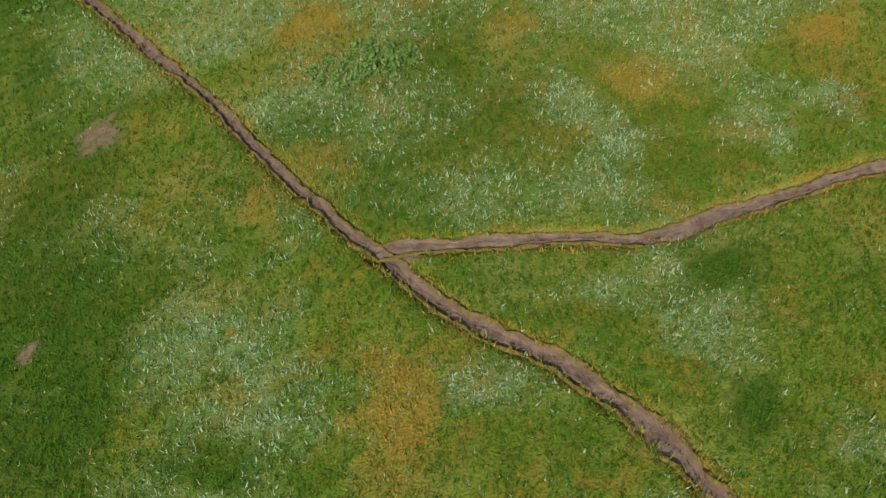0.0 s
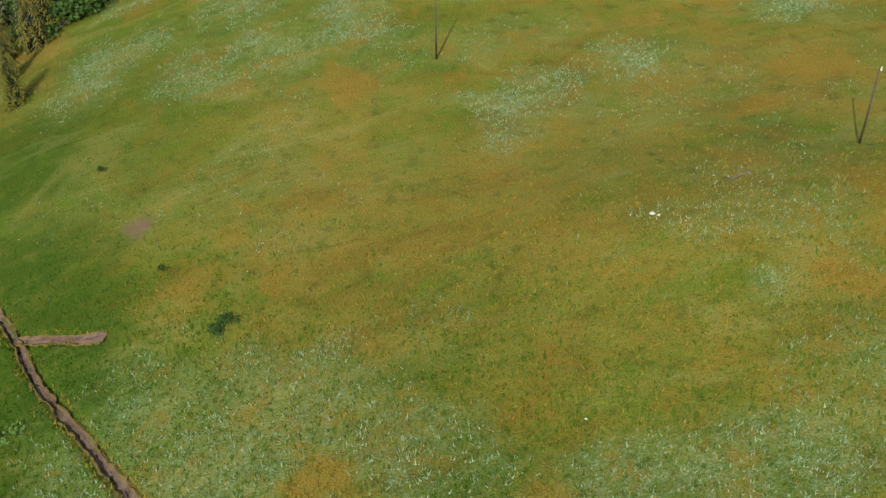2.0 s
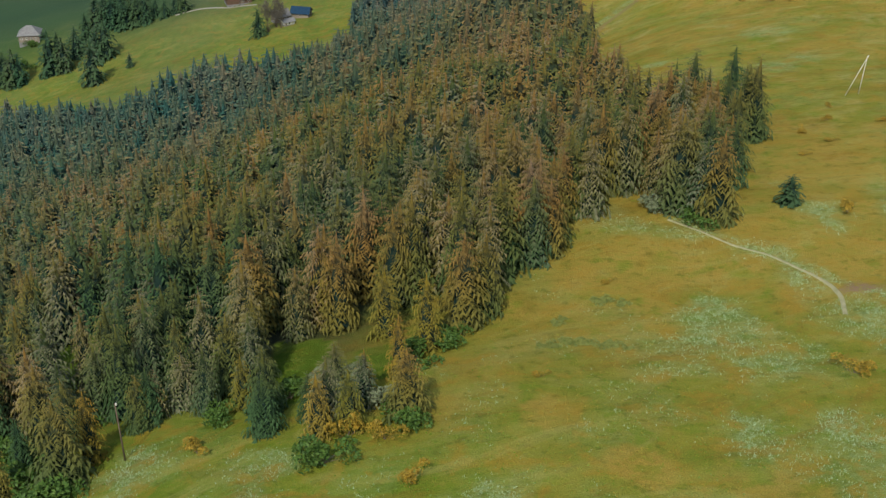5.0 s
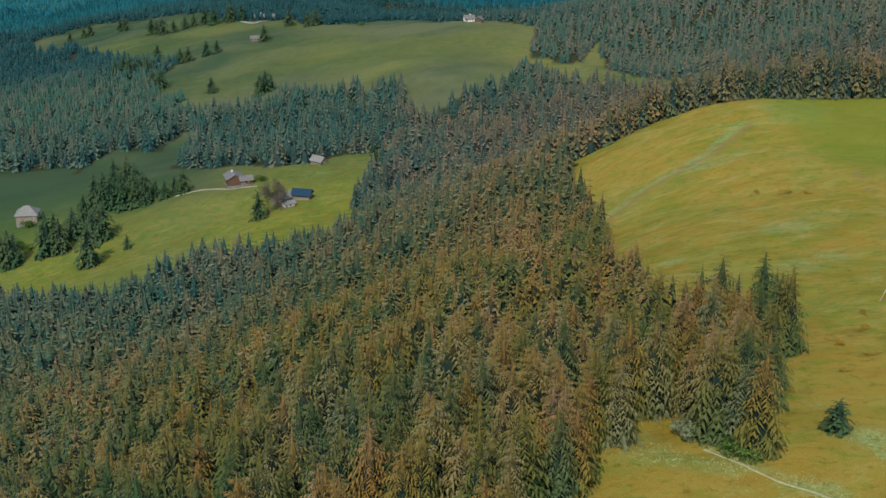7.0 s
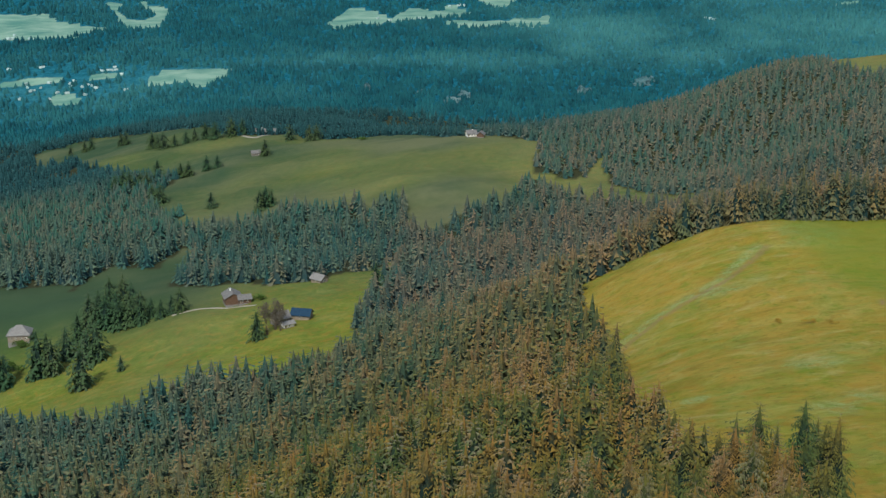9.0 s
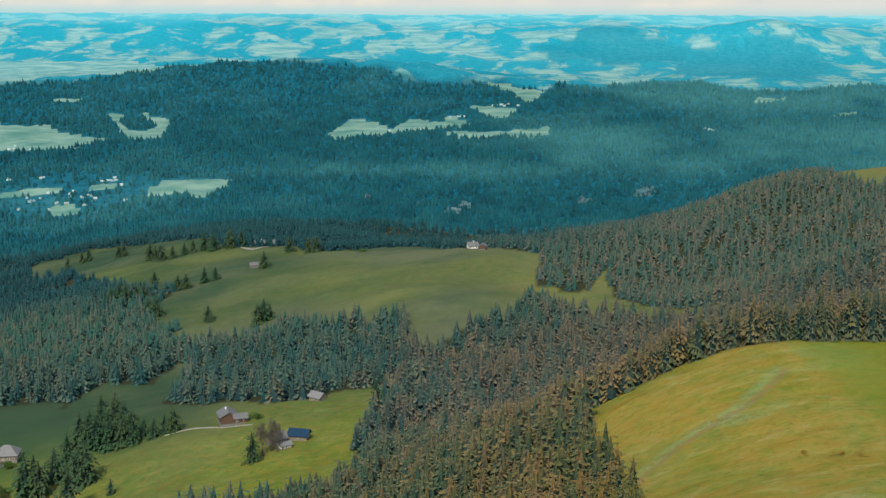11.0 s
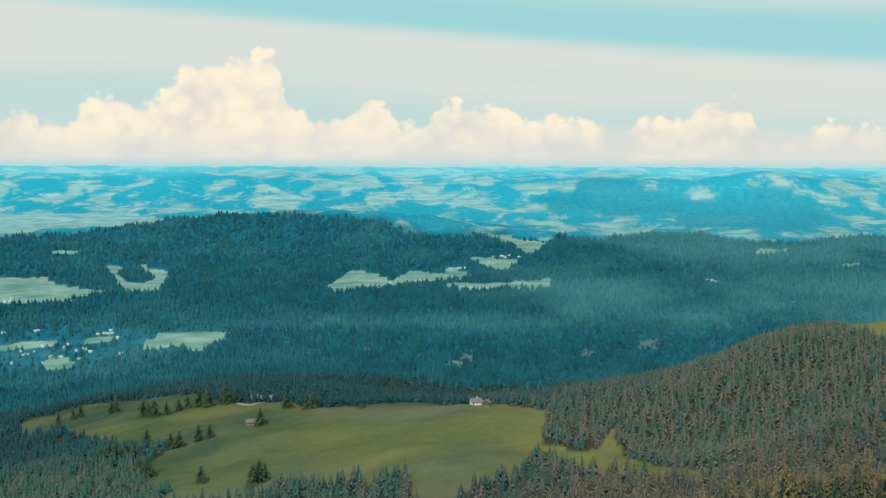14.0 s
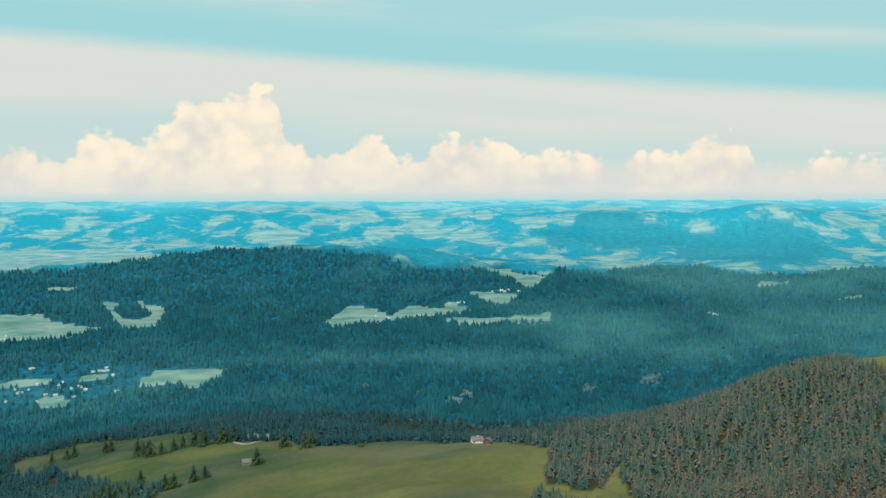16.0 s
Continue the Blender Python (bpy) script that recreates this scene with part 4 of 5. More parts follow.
def crowd(name, forms, xy, heights, tints, mats, label, seed=3, width=(1.0, 1.4), sink=0.3):
    """A stand of many trees as one mesh."""
    r = np.random.RandomState(seed)
    V, F, T, C, D, E, G, R, H, base = [], [], [], [], [], [], [], [], [], 0
    # How much bluish distance haze goes into the stand's colour, and how much it runs to brown.
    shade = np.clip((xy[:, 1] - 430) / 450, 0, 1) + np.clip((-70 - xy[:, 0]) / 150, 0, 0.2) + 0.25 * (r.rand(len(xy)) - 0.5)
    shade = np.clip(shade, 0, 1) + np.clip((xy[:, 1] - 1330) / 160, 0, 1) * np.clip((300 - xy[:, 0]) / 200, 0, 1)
    brown = np.clip((xy[:, 0] + 165) / 220 + 0.35 * rough(xy[:, 0], xy[:, 1], 60, 2, 19) - np.clip((xy[:, 1] - 760) / 900, 0, 0.45) * (xy[:, 0] < 250), 0, 1)
    brown = np.where(xy[:, 1] > 1980, leafy(xy[:, 0], xy[:, 1]), brown)
    # Greyer with distance, as haze laid into the colour.
    grey = np.clip((xy[:, 1] - 1090) / 120, 0, 1) * 0.85
    pick = r.randint(0, len(forms), len(xy))
    turn, fat = r.rand(len(xy)) * 6.283, width[0] + (width[1] - width[0]) * r.rand(len(xy))
    ground = land(xy[:, 0], xy[:, 1]) - sink
    for k, (v, f, tip, rib) in enumerate(forms):
        i = np.nonzero(pick == k)[0]
        if not len(i):
            continue
        c, s, h = np.cos(turn[i])[:, None], np.sin(turn[i])[:, None], heights[i][:, None]
        q = fat[i][:, None] * h
        X = (v[None, :, 0] * c - v[None, :, 1] * s) * q + xy[i, 0][:, None]
        Y = (v[None, :, 0] * s + v[None, :, 1] * c) * q + xy[i, 1][:, None]
        V.append(np.stack([X, Y, v[None, :, 2] * h + ground[i][:, None]], -1).reshape(-1, 3))
        F.append((f[None] + (np.arange(len(i)) * len(v))[:, None, None] + base).reshape(-1, 3))
        base += len(i) * len(v)
        T.append(np.tile(tip, len(i)))
        R.append(np.tile(rib, len(i)))
        H.append(np.tile(v[:, 2], len(i)))
        C.append(np.repeat(tints[i], len(v)))
        D.append(np.repeat(shade[i], len(v)))
        E.append(np.repeat(brown[i], len(v)))
        G.append(np.repeat(grey[i], len(v)))
    ob = sheet(name, np.concatenate(V), np.concatenate(F), mats, {"tip": np.concatenate(T), "tint": np.concatenate(C), "haze_shade": np.concatenate(D), "brown": np.concatenate(E), "grey": np.concatenate(G), "rib": np.concatenate(R), "up": np.concatenate(H)})
    return tagged(ob, label, "forest", kind="stuff")


def scatter(x0, x1, y0, y1, step, seed, jitter=0.55):
    r = np.random.RandomState(seed)
    x, y = np.meshgrid(np.arange(x0, x1, step), np.arange(y0, y1, step))
    x = x + (np.arange(x.shape[0]) % 2)[:, None] * step / 2
    p = np.stack([x.ravel(), y.ravel()], 1)
    return p + (r.rand(*p.shape) - 0.5) * 2 * jitter * step


def trunk_mesh(bm, height, radius, sides=7, lean=0.0, rings=5):
    rows = []
    for k in range(rings + 1):
        t = k / rings
        rad = radius * (1 - 0.93 * t) * (1.35 if k == 0 else 1)
        rows.append([bm.verts.new((rad * math.cos(6.283 * j / sides) + lean * t * t, rad * math.sin(6.283 * j / sides), height * t)) for j in range(sides)])
    for lo, hi in zip(rows, rows[1:]):
        for j in range(sides):
            bm.faces.new((lo[j], lo[(j + 1) % sides], hi[(j + 1) % sides], hi[j]))
    bm.faces.new(rows[-1])


def part(name, bm, mat, parent, label="", smooth=False):
    """One mesh object under a thing or a part."""
    me = bpy.data.meshes.new(name)
    bmesh.ops.recalc_face_normals(bm, faces=bm.faces)
    bm.to_mesh(me)
    bm.free()
    for p in me.polygons:
        p.use_smooth = smooth
    me.materials.append(mat)
    ob = new(name, me)
    ob.parent = parent
    if label:
        ob["label"] = label
    return ob


def spruce_thing(seed, branches, segs, label, category="tree", mat=None, radius=0.24, bottom=0.05, height=17.0, taper=0.55):
    """A spruce with a trunk and a crown, its foot at the origin."""
    root = new("spruce_tree")
    tagged(root, label, category)
    bm = bmesh.new()
    trunk_mesh(bm, height * 0.97, 0.013 * height)
    part("trunk", bm, BARK, root, smooth=True)
    v, f, tip, rib = spruce_arrays(seed, branches, segs, radius, bottom, taper=taper)
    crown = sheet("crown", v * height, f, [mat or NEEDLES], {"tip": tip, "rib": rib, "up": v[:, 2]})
    crown.parent = root
    return root


def stand(thing, x, y, scale=1.0, fat=1.0, turn=0.0, sink=0.25):
    m = Matrix.Translation((x, y, float(land(x, y)) - sink)) @ Matrix.Rotation(turn, 4, "Z")
    ob = copy_thing(thing, m)
    ob.scale = (scale * fat, scale * fat, scale)
    return ob


def discard(thing):
    for o in (*thing.children_recursive, thing):
        bpy.data.objects.remove(o)


def tall_of(xy):
    """Heights of trees: stands of differing age, and every tree its own."""
    own = rnd.rand(len(xy))
    stand_age = rough(xy[:, 0], xy[:, 1], 38, 3, 23)
    return (16.8 + 3.2 * stand_age + 6.5 * (own - 0.5) + 1.5 * (own > 0.9)) * np.where(rnd.rand(len(xy)) < 0.12, 0.62, 1.0)


# The wood beside the meadow: its front trees one by one, the rest as one stand.
wood_xy = scatter(-330, 80, 150, 760, 5.8, 11)
keep = ~in_meadow(wood_xy[:, 0], wood_xy[:, 1]) & (np.abs(wood_xy[:, 0]) < np.where(wood_xy[:, 1] < 400, 0.52, 0.37) * fan(wood_xy[:, 1]))
wood_xy = wood_xy[keep]
rnd = np.random.RandomState(5)
front = off_line(MEADOW_EDGE[:24], wood_xy[:, 0], wood_xy[:, 1])
thin = (off_line(MEADOW_EDGE[:14], wood_xy[:, 0], wood_xy[:, 1]) < 17) & (wood_xy[:, 0] < 0) & (rnd.rand(len(wood_xy)) < 0.38)
wood_xy, front = wood_xy[~thin], front[~thin]
order = np.argsort(front + 0.25 * np.maximum(wood_xy[:, 1] - 200, 0))
near_xy, rest_xy = wood_xy[order[:270]], wood_xy[order[270:]]
KINDS = [
    spruce_thing(1, 215, 4, "tall spruce with drooping rusty green branches in the wood", radius=0.235),
    spruce_thing(2, 195, 4, "slender spruce with dark green drooping branches", radius=0.20),
    spruce_thing(3, 215, 4, "broad old spruce with grey hanging twigs", radius=0.26),
    spruce_thing(4, 215, 4, "bushy spruce with orange brown branch tips", radius=0.245),
    spruce_thing(5, 170, 4, "young spruce with rusty yellow needles at the edge of the wood", mat=NEEDLES_RUST, radius=0.20),
]
for k, (px, py) in enumerate(near_xy):
    edge_d = float(off_line(MEADOW_EDGE[:14], px, py))
    low = 0.45 + 0.3 * rnd.rand() if (edge_d < 13 and px < 0) else 1.0
    kind = 4 if low < 1 and rnd.rand() < 0.6 else rnd.randint(4)
    ob = stand(KINDS[kind], px, py, (0.82 + 0.42 * rnd.rand()) * low, (0.95 + 0.3 * rnd.rand()) * (1.15 if low < 1 else 1), rnd.rand() * 6.28)
    tagged(ob, group="spruces at the edge of the wood")
MID = [spruce_arrays(20 + k, 88, 2, 0.225 + 0.02 * (k % 3)) for k in range(5)]
deep_wood = (rest_xy[:, 1] > 520) | (rest_xy[:, 0] < -0.37 * fan(rest_xy[:, 1]))
fine_wood = (rest_xy[:, 1] < 330) & ~deep_wood
FINE = [spruce_arrays(80 + k, 135, 3, 0.22 + 0.02 * (k % 3)) for k in range(5)]
LOW = [spruce_arrays(40 + k, 33, 1, 0.24 + 0.025 * (k % 3), 0.03, 1, 0.54) for k in range(5)]
fine_rest, near_rest, far_rest = rest_xy[fine_wood], rest_xy[~deep_wood & ~fine_wood], rest_xy[deep_wood]
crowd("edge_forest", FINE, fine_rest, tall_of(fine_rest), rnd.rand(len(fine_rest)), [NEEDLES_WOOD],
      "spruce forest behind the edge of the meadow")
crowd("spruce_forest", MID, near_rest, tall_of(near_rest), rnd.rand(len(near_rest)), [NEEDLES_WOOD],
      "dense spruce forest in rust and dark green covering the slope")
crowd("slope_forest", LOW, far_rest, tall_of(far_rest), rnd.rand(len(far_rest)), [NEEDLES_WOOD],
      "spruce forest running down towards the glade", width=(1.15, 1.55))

# Woods round the glade and on the ridge.
hill_xy = scatter(-900, 900, 620, 1190, 8.6, 13)
keep = ~in_meadow(hill_xy[:, 0], hill_xy[:, 1]) & (np.abs(hill_xy[:, 0]) < 0.37 * fan(hill_xy[:, 1])) & ((hill_xy[:, 1] >= 760) | (hill_xy[:, 0] > 80))
hill_xy = hill_xy[keep]
hill_xy = hill_xy[off_line(MEADOW_EDGE[31:], *hill_xy.T) > 42]
crest_xy = scatter(30, 330, 480, 740, 5.9, 15)
crest_xy = crest_xy[~in_meadow(*crest_xy.T) & (off_line(MEADOW_EDGE[31:], *crest_xy.T) < 42) & ((crest_xy[:, 1] > 760) | (crest_xy[:, 0] > 80))]
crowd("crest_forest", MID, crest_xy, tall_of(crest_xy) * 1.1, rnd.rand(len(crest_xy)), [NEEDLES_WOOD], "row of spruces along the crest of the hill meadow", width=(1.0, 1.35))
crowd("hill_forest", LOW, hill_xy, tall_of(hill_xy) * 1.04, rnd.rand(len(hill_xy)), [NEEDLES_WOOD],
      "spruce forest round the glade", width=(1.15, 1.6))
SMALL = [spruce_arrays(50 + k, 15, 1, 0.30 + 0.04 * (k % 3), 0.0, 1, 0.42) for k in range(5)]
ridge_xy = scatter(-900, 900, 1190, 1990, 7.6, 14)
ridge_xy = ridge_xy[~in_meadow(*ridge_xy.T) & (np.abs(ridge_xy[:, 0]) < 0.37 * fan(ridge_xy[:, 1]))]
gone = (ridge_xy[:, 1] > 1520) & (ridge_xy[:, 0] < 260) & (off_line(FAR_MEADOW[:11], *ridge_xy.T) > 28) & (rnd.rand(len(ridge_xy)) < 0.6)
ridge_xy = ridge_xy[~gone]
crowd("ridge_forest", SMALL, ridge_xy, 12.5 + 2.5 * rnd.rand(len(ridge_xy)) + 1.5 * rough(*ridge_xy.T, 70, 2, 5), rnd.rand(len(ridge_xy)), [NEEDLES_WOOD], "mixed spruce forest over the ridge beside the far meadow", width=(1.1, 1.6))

# The far woods.
FARTREE = [spruce_arrays(60 + k, 3, 1, 0.42, -0.1, 1) for k in range(4)]
far_xy = np.concatenate([scatter(-1300, 1300, 1980, 2900, 10.5, 17, 0.62), scatter(-1400, 1400, 2900, 3480, 13.0, 18, 0.62)])
far_xy = far_xy[crest_at(*far_xy.T) < 0]
far_field = np.zeros(len(far_xy), bool)
for poly in FIELDS:
    far_field |= inside(poly, *far_xy.T)
town = np.hypot((far_xy[:, 0] + 660) / 160, (far_xy[:, 1] - 2390) / 90) < 1
keep = ~far_field & (np.abs(far_xy[:, 0]) < 0.38 * fan(far_xy[:, 1])) & ~(town & (rnd.rand(len(far_xy)) < 0.6))
far_xy = far_xy[keep]
crowd("far_forest", FARTREE, far_xy, 8 + 5 * rnd.rand(len(far_xy)), rnd.rand(len(far_xy)), [FAR_NEEDLES], "forest of the far valley, tinted blue-green by painted haze", width=(1.6, 2.3))


# ---- single trees and shrubs ----
def leaf_cloud(seed, lobes, leaves, size, flat=1.0):
    """Small leaves over uneven lobes; a shrub about one metre high."""
    r = np.random.RandomState(seed)
    v, f = [], []
    for cx, cy, cz, rad in lobes:
        for _ in range(leaves):
            d = r.randn(3)
            d /= np.linalg.norm(d)
            d[2] = abs(d[2]) if r.rand() < 0.8 else d[2]
            p = np.array((cx, cy, cz)) + d * rad * (0.55 + 0.5 * r.rand() ** 0.5) * (1, 1, flat)
            p[2] = max(p[2], 0.02)
            a, b = r.randn(3), r.randn(3)
            a /= np.linalg.norm(a)
            b -= a * (a @ b)
            b /= np.linalg.norm(b)
            q, k = size * (0.6 + 0.8 * r.rand()), len(v)
            v += [p - a * q, p + b * q * 0.55, p + a * q, p - b * q * 0.55]
            f.append((k, k + 1, k + 2, k + 3))
    return np.array(v), np.array(f)


def shrub_thing(name, seed, mat, label, category="bush", lobes=7, leaves=110, size=0.06, tall=1.0):
    root = new(name)
    tagged(root, label, category)
    r = np.random.RandomState(seed)
    spots = [(0.34 * r.randn(), 0.34 * r.randn(), tall * (0.25 + 0.4 * r.rand()), 0.22 + 0.16 * r.rand()) for _ in range(lobes)]
    bm = bmesh.new()
    for cx, cy, cz, rad in spots:
        a, b = Vector((0.05 * r.randn(), 0.05 * r.randn(), 0)), Vector((cx, cy, cz))
        side = Vector((0.018, 0, 0))
        up = Vector((0, 0.018, 0))
        lo = [bm.verts.new(a + o) for o in (side, up, -side, -up)]
        tip = bm.verts.new(b)
        for j in range(4):
            bm.faces.new((lo[j], lo[(j + 1) % 4], tip))
    part("stems", bm, BARK, root)
    v, f = leaf_cloud(seed, spots, leaves, size)
    leaves_ob = sheet("leaves", v, f, [mat])
    leaves_ob.parent = root
    return root


GREEN_BUSH = shrub_thing("shrub", 3, LEAF, "dense green leafy shrub on the meadow's edge", lobes=9)
GREY_BUSH = shrub_thing("willow_shrub", 4, LEAF_GREY, "grey-green willow shrub beside the wood", lobes=8)
RUST_BUSH = shrub_thing("rusty_shrub", 5, LEAF_RUST, "yellow-orange shrub with drying leaves", lobes=6)
DOCK = shrub_thing("dock_plant", 6, LEAF_DOCK, "fresh green dock plant with broad leaves", "plant", 6, 12, 0.20)
BARE_TREE = shrub_thing("larch_tree", 9, LEAF_BARE, "grey-brown thinly leaved larch beside the farmhouse", "tree", 16, 90, 0.035, 1.25)
LOW_BUSH = shrub_thing("low_shrub", 7, LEAF_LOW, "low grey-green dwarf shrub spreading over the grass", lobes=14, leaves=70, size=0.09, tall=0.5)
for kind, spots in (
        (LOW_BUSH, ((13.0, 215.2, 1.1, 1.5), (14.9, 216.3, 0.9, 1.9), (16.4, 216.2, 1.3, 1.4), (18.3, 215.3, 0.8, 1.7), (20.3, 214.4, 1.1, 1.6), (22.0, 214.6, 0.8, 1.8), (23.6, 213.3, 0.7, 1.6),
                    (21.6, 232.3, 1.0, 1.8), (23.0, 233.0, 0.8, 1.9), (25.4, 231.2, 0.9, 1.7), (14.2, 224.5, 0.9, 1.5), (15.3, 226.0, 0.7, 1.5), (11.0, 215.0, 0.7, 1.6))),
        (GREEN_BUSH, ((-8, 190.7, 3.8, 1.2), (-18, 182.6, 4.2, 1.2), (-54, 187, 5.5, 1.2), (-57, 183, 4.5, 1.2), (45, 263, 4.2, 1.4), (42, 265, 3.4, 1.2), (-7, 213, 3.6, 1.3),
                      (-3.6, 218.2, 3.4, 1.3), (-1.9, 221.3, 3, 1.2), 
                      (-21.4, 102.1, 1.4, 1.1), (-20.4, 103, 1.1, 1.0), (-39.7, 135.3, 0.9, 0.8), (-28.8, 113.9, 0.7, 1.0),
                      (-62, 214, 3.8, 1.3), (-57, 208, 4.6, 1.3), (-64, 205, 5, 1.2), (-69, 197, 5, 1.2), (-60, 196, 4, 1.3), (-25, 204, 3.5, 1.2), (-34, 200, 3.2, 1.2),
                      (-287, 908, 6, 1.2), (-280, 870, 8, 1.1), (-128, 918, 5, 1.2), (-92, 1486, 5, 1.6))),
        (GREY_BUSH, ((-11, 196, 3.4, 1.2), (-15, 204, 3.6, 1.3), (-20, 207, 3, 1.3), (36, 270, 3, 1.4), (36.5, 270.5, 2.4, 1.3))),
        (BARE_TREE, ((-108, 846, 18, 0.34), (-112.5, 839, 20, 0.30), (-104.5, 842, 15, 0.32))),
        (RUST_BUSH, ((-7, 175.5, 3.2, 0.7), (-10.5, 187, 3.4, 0.8), (-15.5, 188.5, 4.0, 0.7), (10.0, 202.8, 1.4, 1.0), (53, 202.6, 2.6, 1.2), (54, 183.5, 2.2, 1.5), (70.5, 264.7, 2.4, 1.1), (-35.3, 190.7, 2.6, 0.9), (24, 240, 1.0, 1.6),
                     (76, 318, 1.5, 1.5), (84, 326, 1.4, 1.4), (80, 309, 1.2, 1.5), (95, 322, 1.3, 1.3), (88, 338, 1.2, 1.4), (72, 300, 1.1, 1.4), (112, 493, 1.8, 1.5), (104, 500, 1.5, 1.5), (118, 488, 1.4, 1.3))),
        (DOCK, tuple((-6.3 + 4.6 * math.sin(2.4 * k) * (k / 26) ** 0.5, 73.4 + 2.6 * math.cos(2.4 * k) * (k / 26) ** 0.5, 0.55 + 0.35 * (k * 0.618 % 1), 1.2) for k in range(26))
         + ((-40.5, 93.6, 1.0, 1.4), (-38.6, 94.0, 0.8, 1.2)))):
    for x, y, tall, fat in spots:
        stand(kind, x, y, tall, fat, rnd.rand() * 6.28, 0.08)
    discard(kind)

LONE = spruce_thing(8, 110, 2, "single dark green spruce standing on the meadow", mat=NEEDLES_GREEN, radius=0.27, bottom=0.02, taper=0.42)
for x, y, tall in ((61.2, 270, 6.6), (63.3, 204.3, 6.5), (-257, 850, 33), (-252, 853, 30), (-248, 849, 26), (-219, 810, 31), (-222, 856, 28), (-228, 858, 24), (-246, 874, 24),
                   (-200, 829, 11), (-118, 834, 20), (-204, 903, 20), (-211, 906, 22), (-220, 907, 22), (-229, 910, 25), (-236, 914, 24), (-243, 921, 25), (-199, 912, 15),
                   (-215, 916, 22), (-224, 918, 24), (-208, 920, 20), (-238, 926, 24), (-191, 905, 15), (-185, 909, 15), (-179, 908, 19), (-49, 902, 22), (-225, 941, 24),
                   (-217, 934, 22), (-232, 930, 24), (-236, 950, 25), (-228, 955, 24), (-277, 846, 24), (-281, 847, 28), (-288, 850, 26), (-245, 898, 22)):
    ob = stand(LONE, x, y, tall / 17.0, (1.15 + 0.3 * rnd.rand()) * (1.4 if tall < 8 else 1.0), rnd.rand() * 6.28)
    tagged(ob, group="spruces standing alone")
for x, y in ((-413.6, 1717), (-408, 1722), (-472, 1758), (-464, 1762), (-494, 1768), (-310, 1615), (-278, 1416), (-270, 1418), (-253, 1431), (-242, 1432), (-195, 1461), (-178, 1546),
             (-152, 1511), (-145, 1521), (-353, 1624), (-345, 1618), (-336, 1607), (-323, 1610), (-300, 1617), (-285, 1606), (-273, 1601), (-165, 1236), (-160, 1236), (-170, 1230),
             (-220, 1264), (-341, 1391), (-325, 1386), (-307, 1387), (-304, 1425), (-278, 1315), (-289, 1329), (-254, 1606), (-242, 1612), (-283, 1322), (-315, 1392), (-333, 1396)):
    ob = stand(LONE, x, y, (16 + 9 * rnd.rand()) / 17.0, 1.3 + 0.4 * rnd.rand(), rnd.rand() * 6.28)
    tagged(ob, group="spruces standing alone")
for kind in (LONE, *KINDS):
    discard(kind)


# ---- poles ----
def rod(bm, a, b, r0, r1, sides=8):
    a, b = Vector(a), Vector(b)
    turn = (b - a).to_track_quat("Z", "Y").to_matrix().to_4x4()
    got = bmesh.ops.create_cone(bm, cap_ends=True, segments=sides, radius1=r0, radius2=r1, depth=(b - a).length)["verts"]
    bmesh.ops.transform(bm, matrix=Matrix.Translation((a + b) / 2) @ turn, verts=got)


def box(bm, size, at, turn=0.0):
    got = bmesh.ops.create_cube(bm, size=1.0)["verts"]
    bmesh.ops.transform(bm, matrix=Matrix.Translation(at) @ Matrix.Rotation(turn, 4, "Z") @ Matrix.Diagonal((*size, 1)), verts=got)


def pole(x, y, height, lean=(0, 0), braced=False, mat=None):
    root = new("utility_pole")
    root.matrix_world = Matrix.Translation((x, y, float(land(x, y)) - 0.3))
    tagged(root, "weathered wooden pole with a white top on the meadow" if not braced else "pale wooden pole with a slanting brace", "pole")
    bm = bmesh.new()
    top = Vector((lean[0], lean[1], height + 0.3))
    rod(bm, (0, 0, 0), top, 0.13, 0.08)
    part("shaft", bm, mat or POLE_WOOD, root, smooth=True)
    if braced:
        bm = bmesh.new()
        rod(bm, (-3.4, -0.6, 0), top * 0.95, 0.11, 0.08)
        part("brace", bm, mat or POLE_WOOD, root, smooth=True)
    bm = bmesh.new()
    rod(bm, top + Vector((0.16, 0, -0.25)), top + Vector((0.16, 0, 0.12)), 0.10, 0.07)
    rod(bm, top + Vector((0, 0, -0.15)), top + Vector((0.16, 0, -0.2)), 0.03, 0.03)
    part("insulator", bm, WHITE, root, "white insulator on a short bracket")


pole(-1.6, 151.4, 9.2)
pole(-45.7, 193.4, 9.0, (-0.4, 0.3))
pole(40.9, 123.4, 9.2)
pole(98.1, 348.8, 9.5, (1.0, 0.6), True, POLE_PALE)


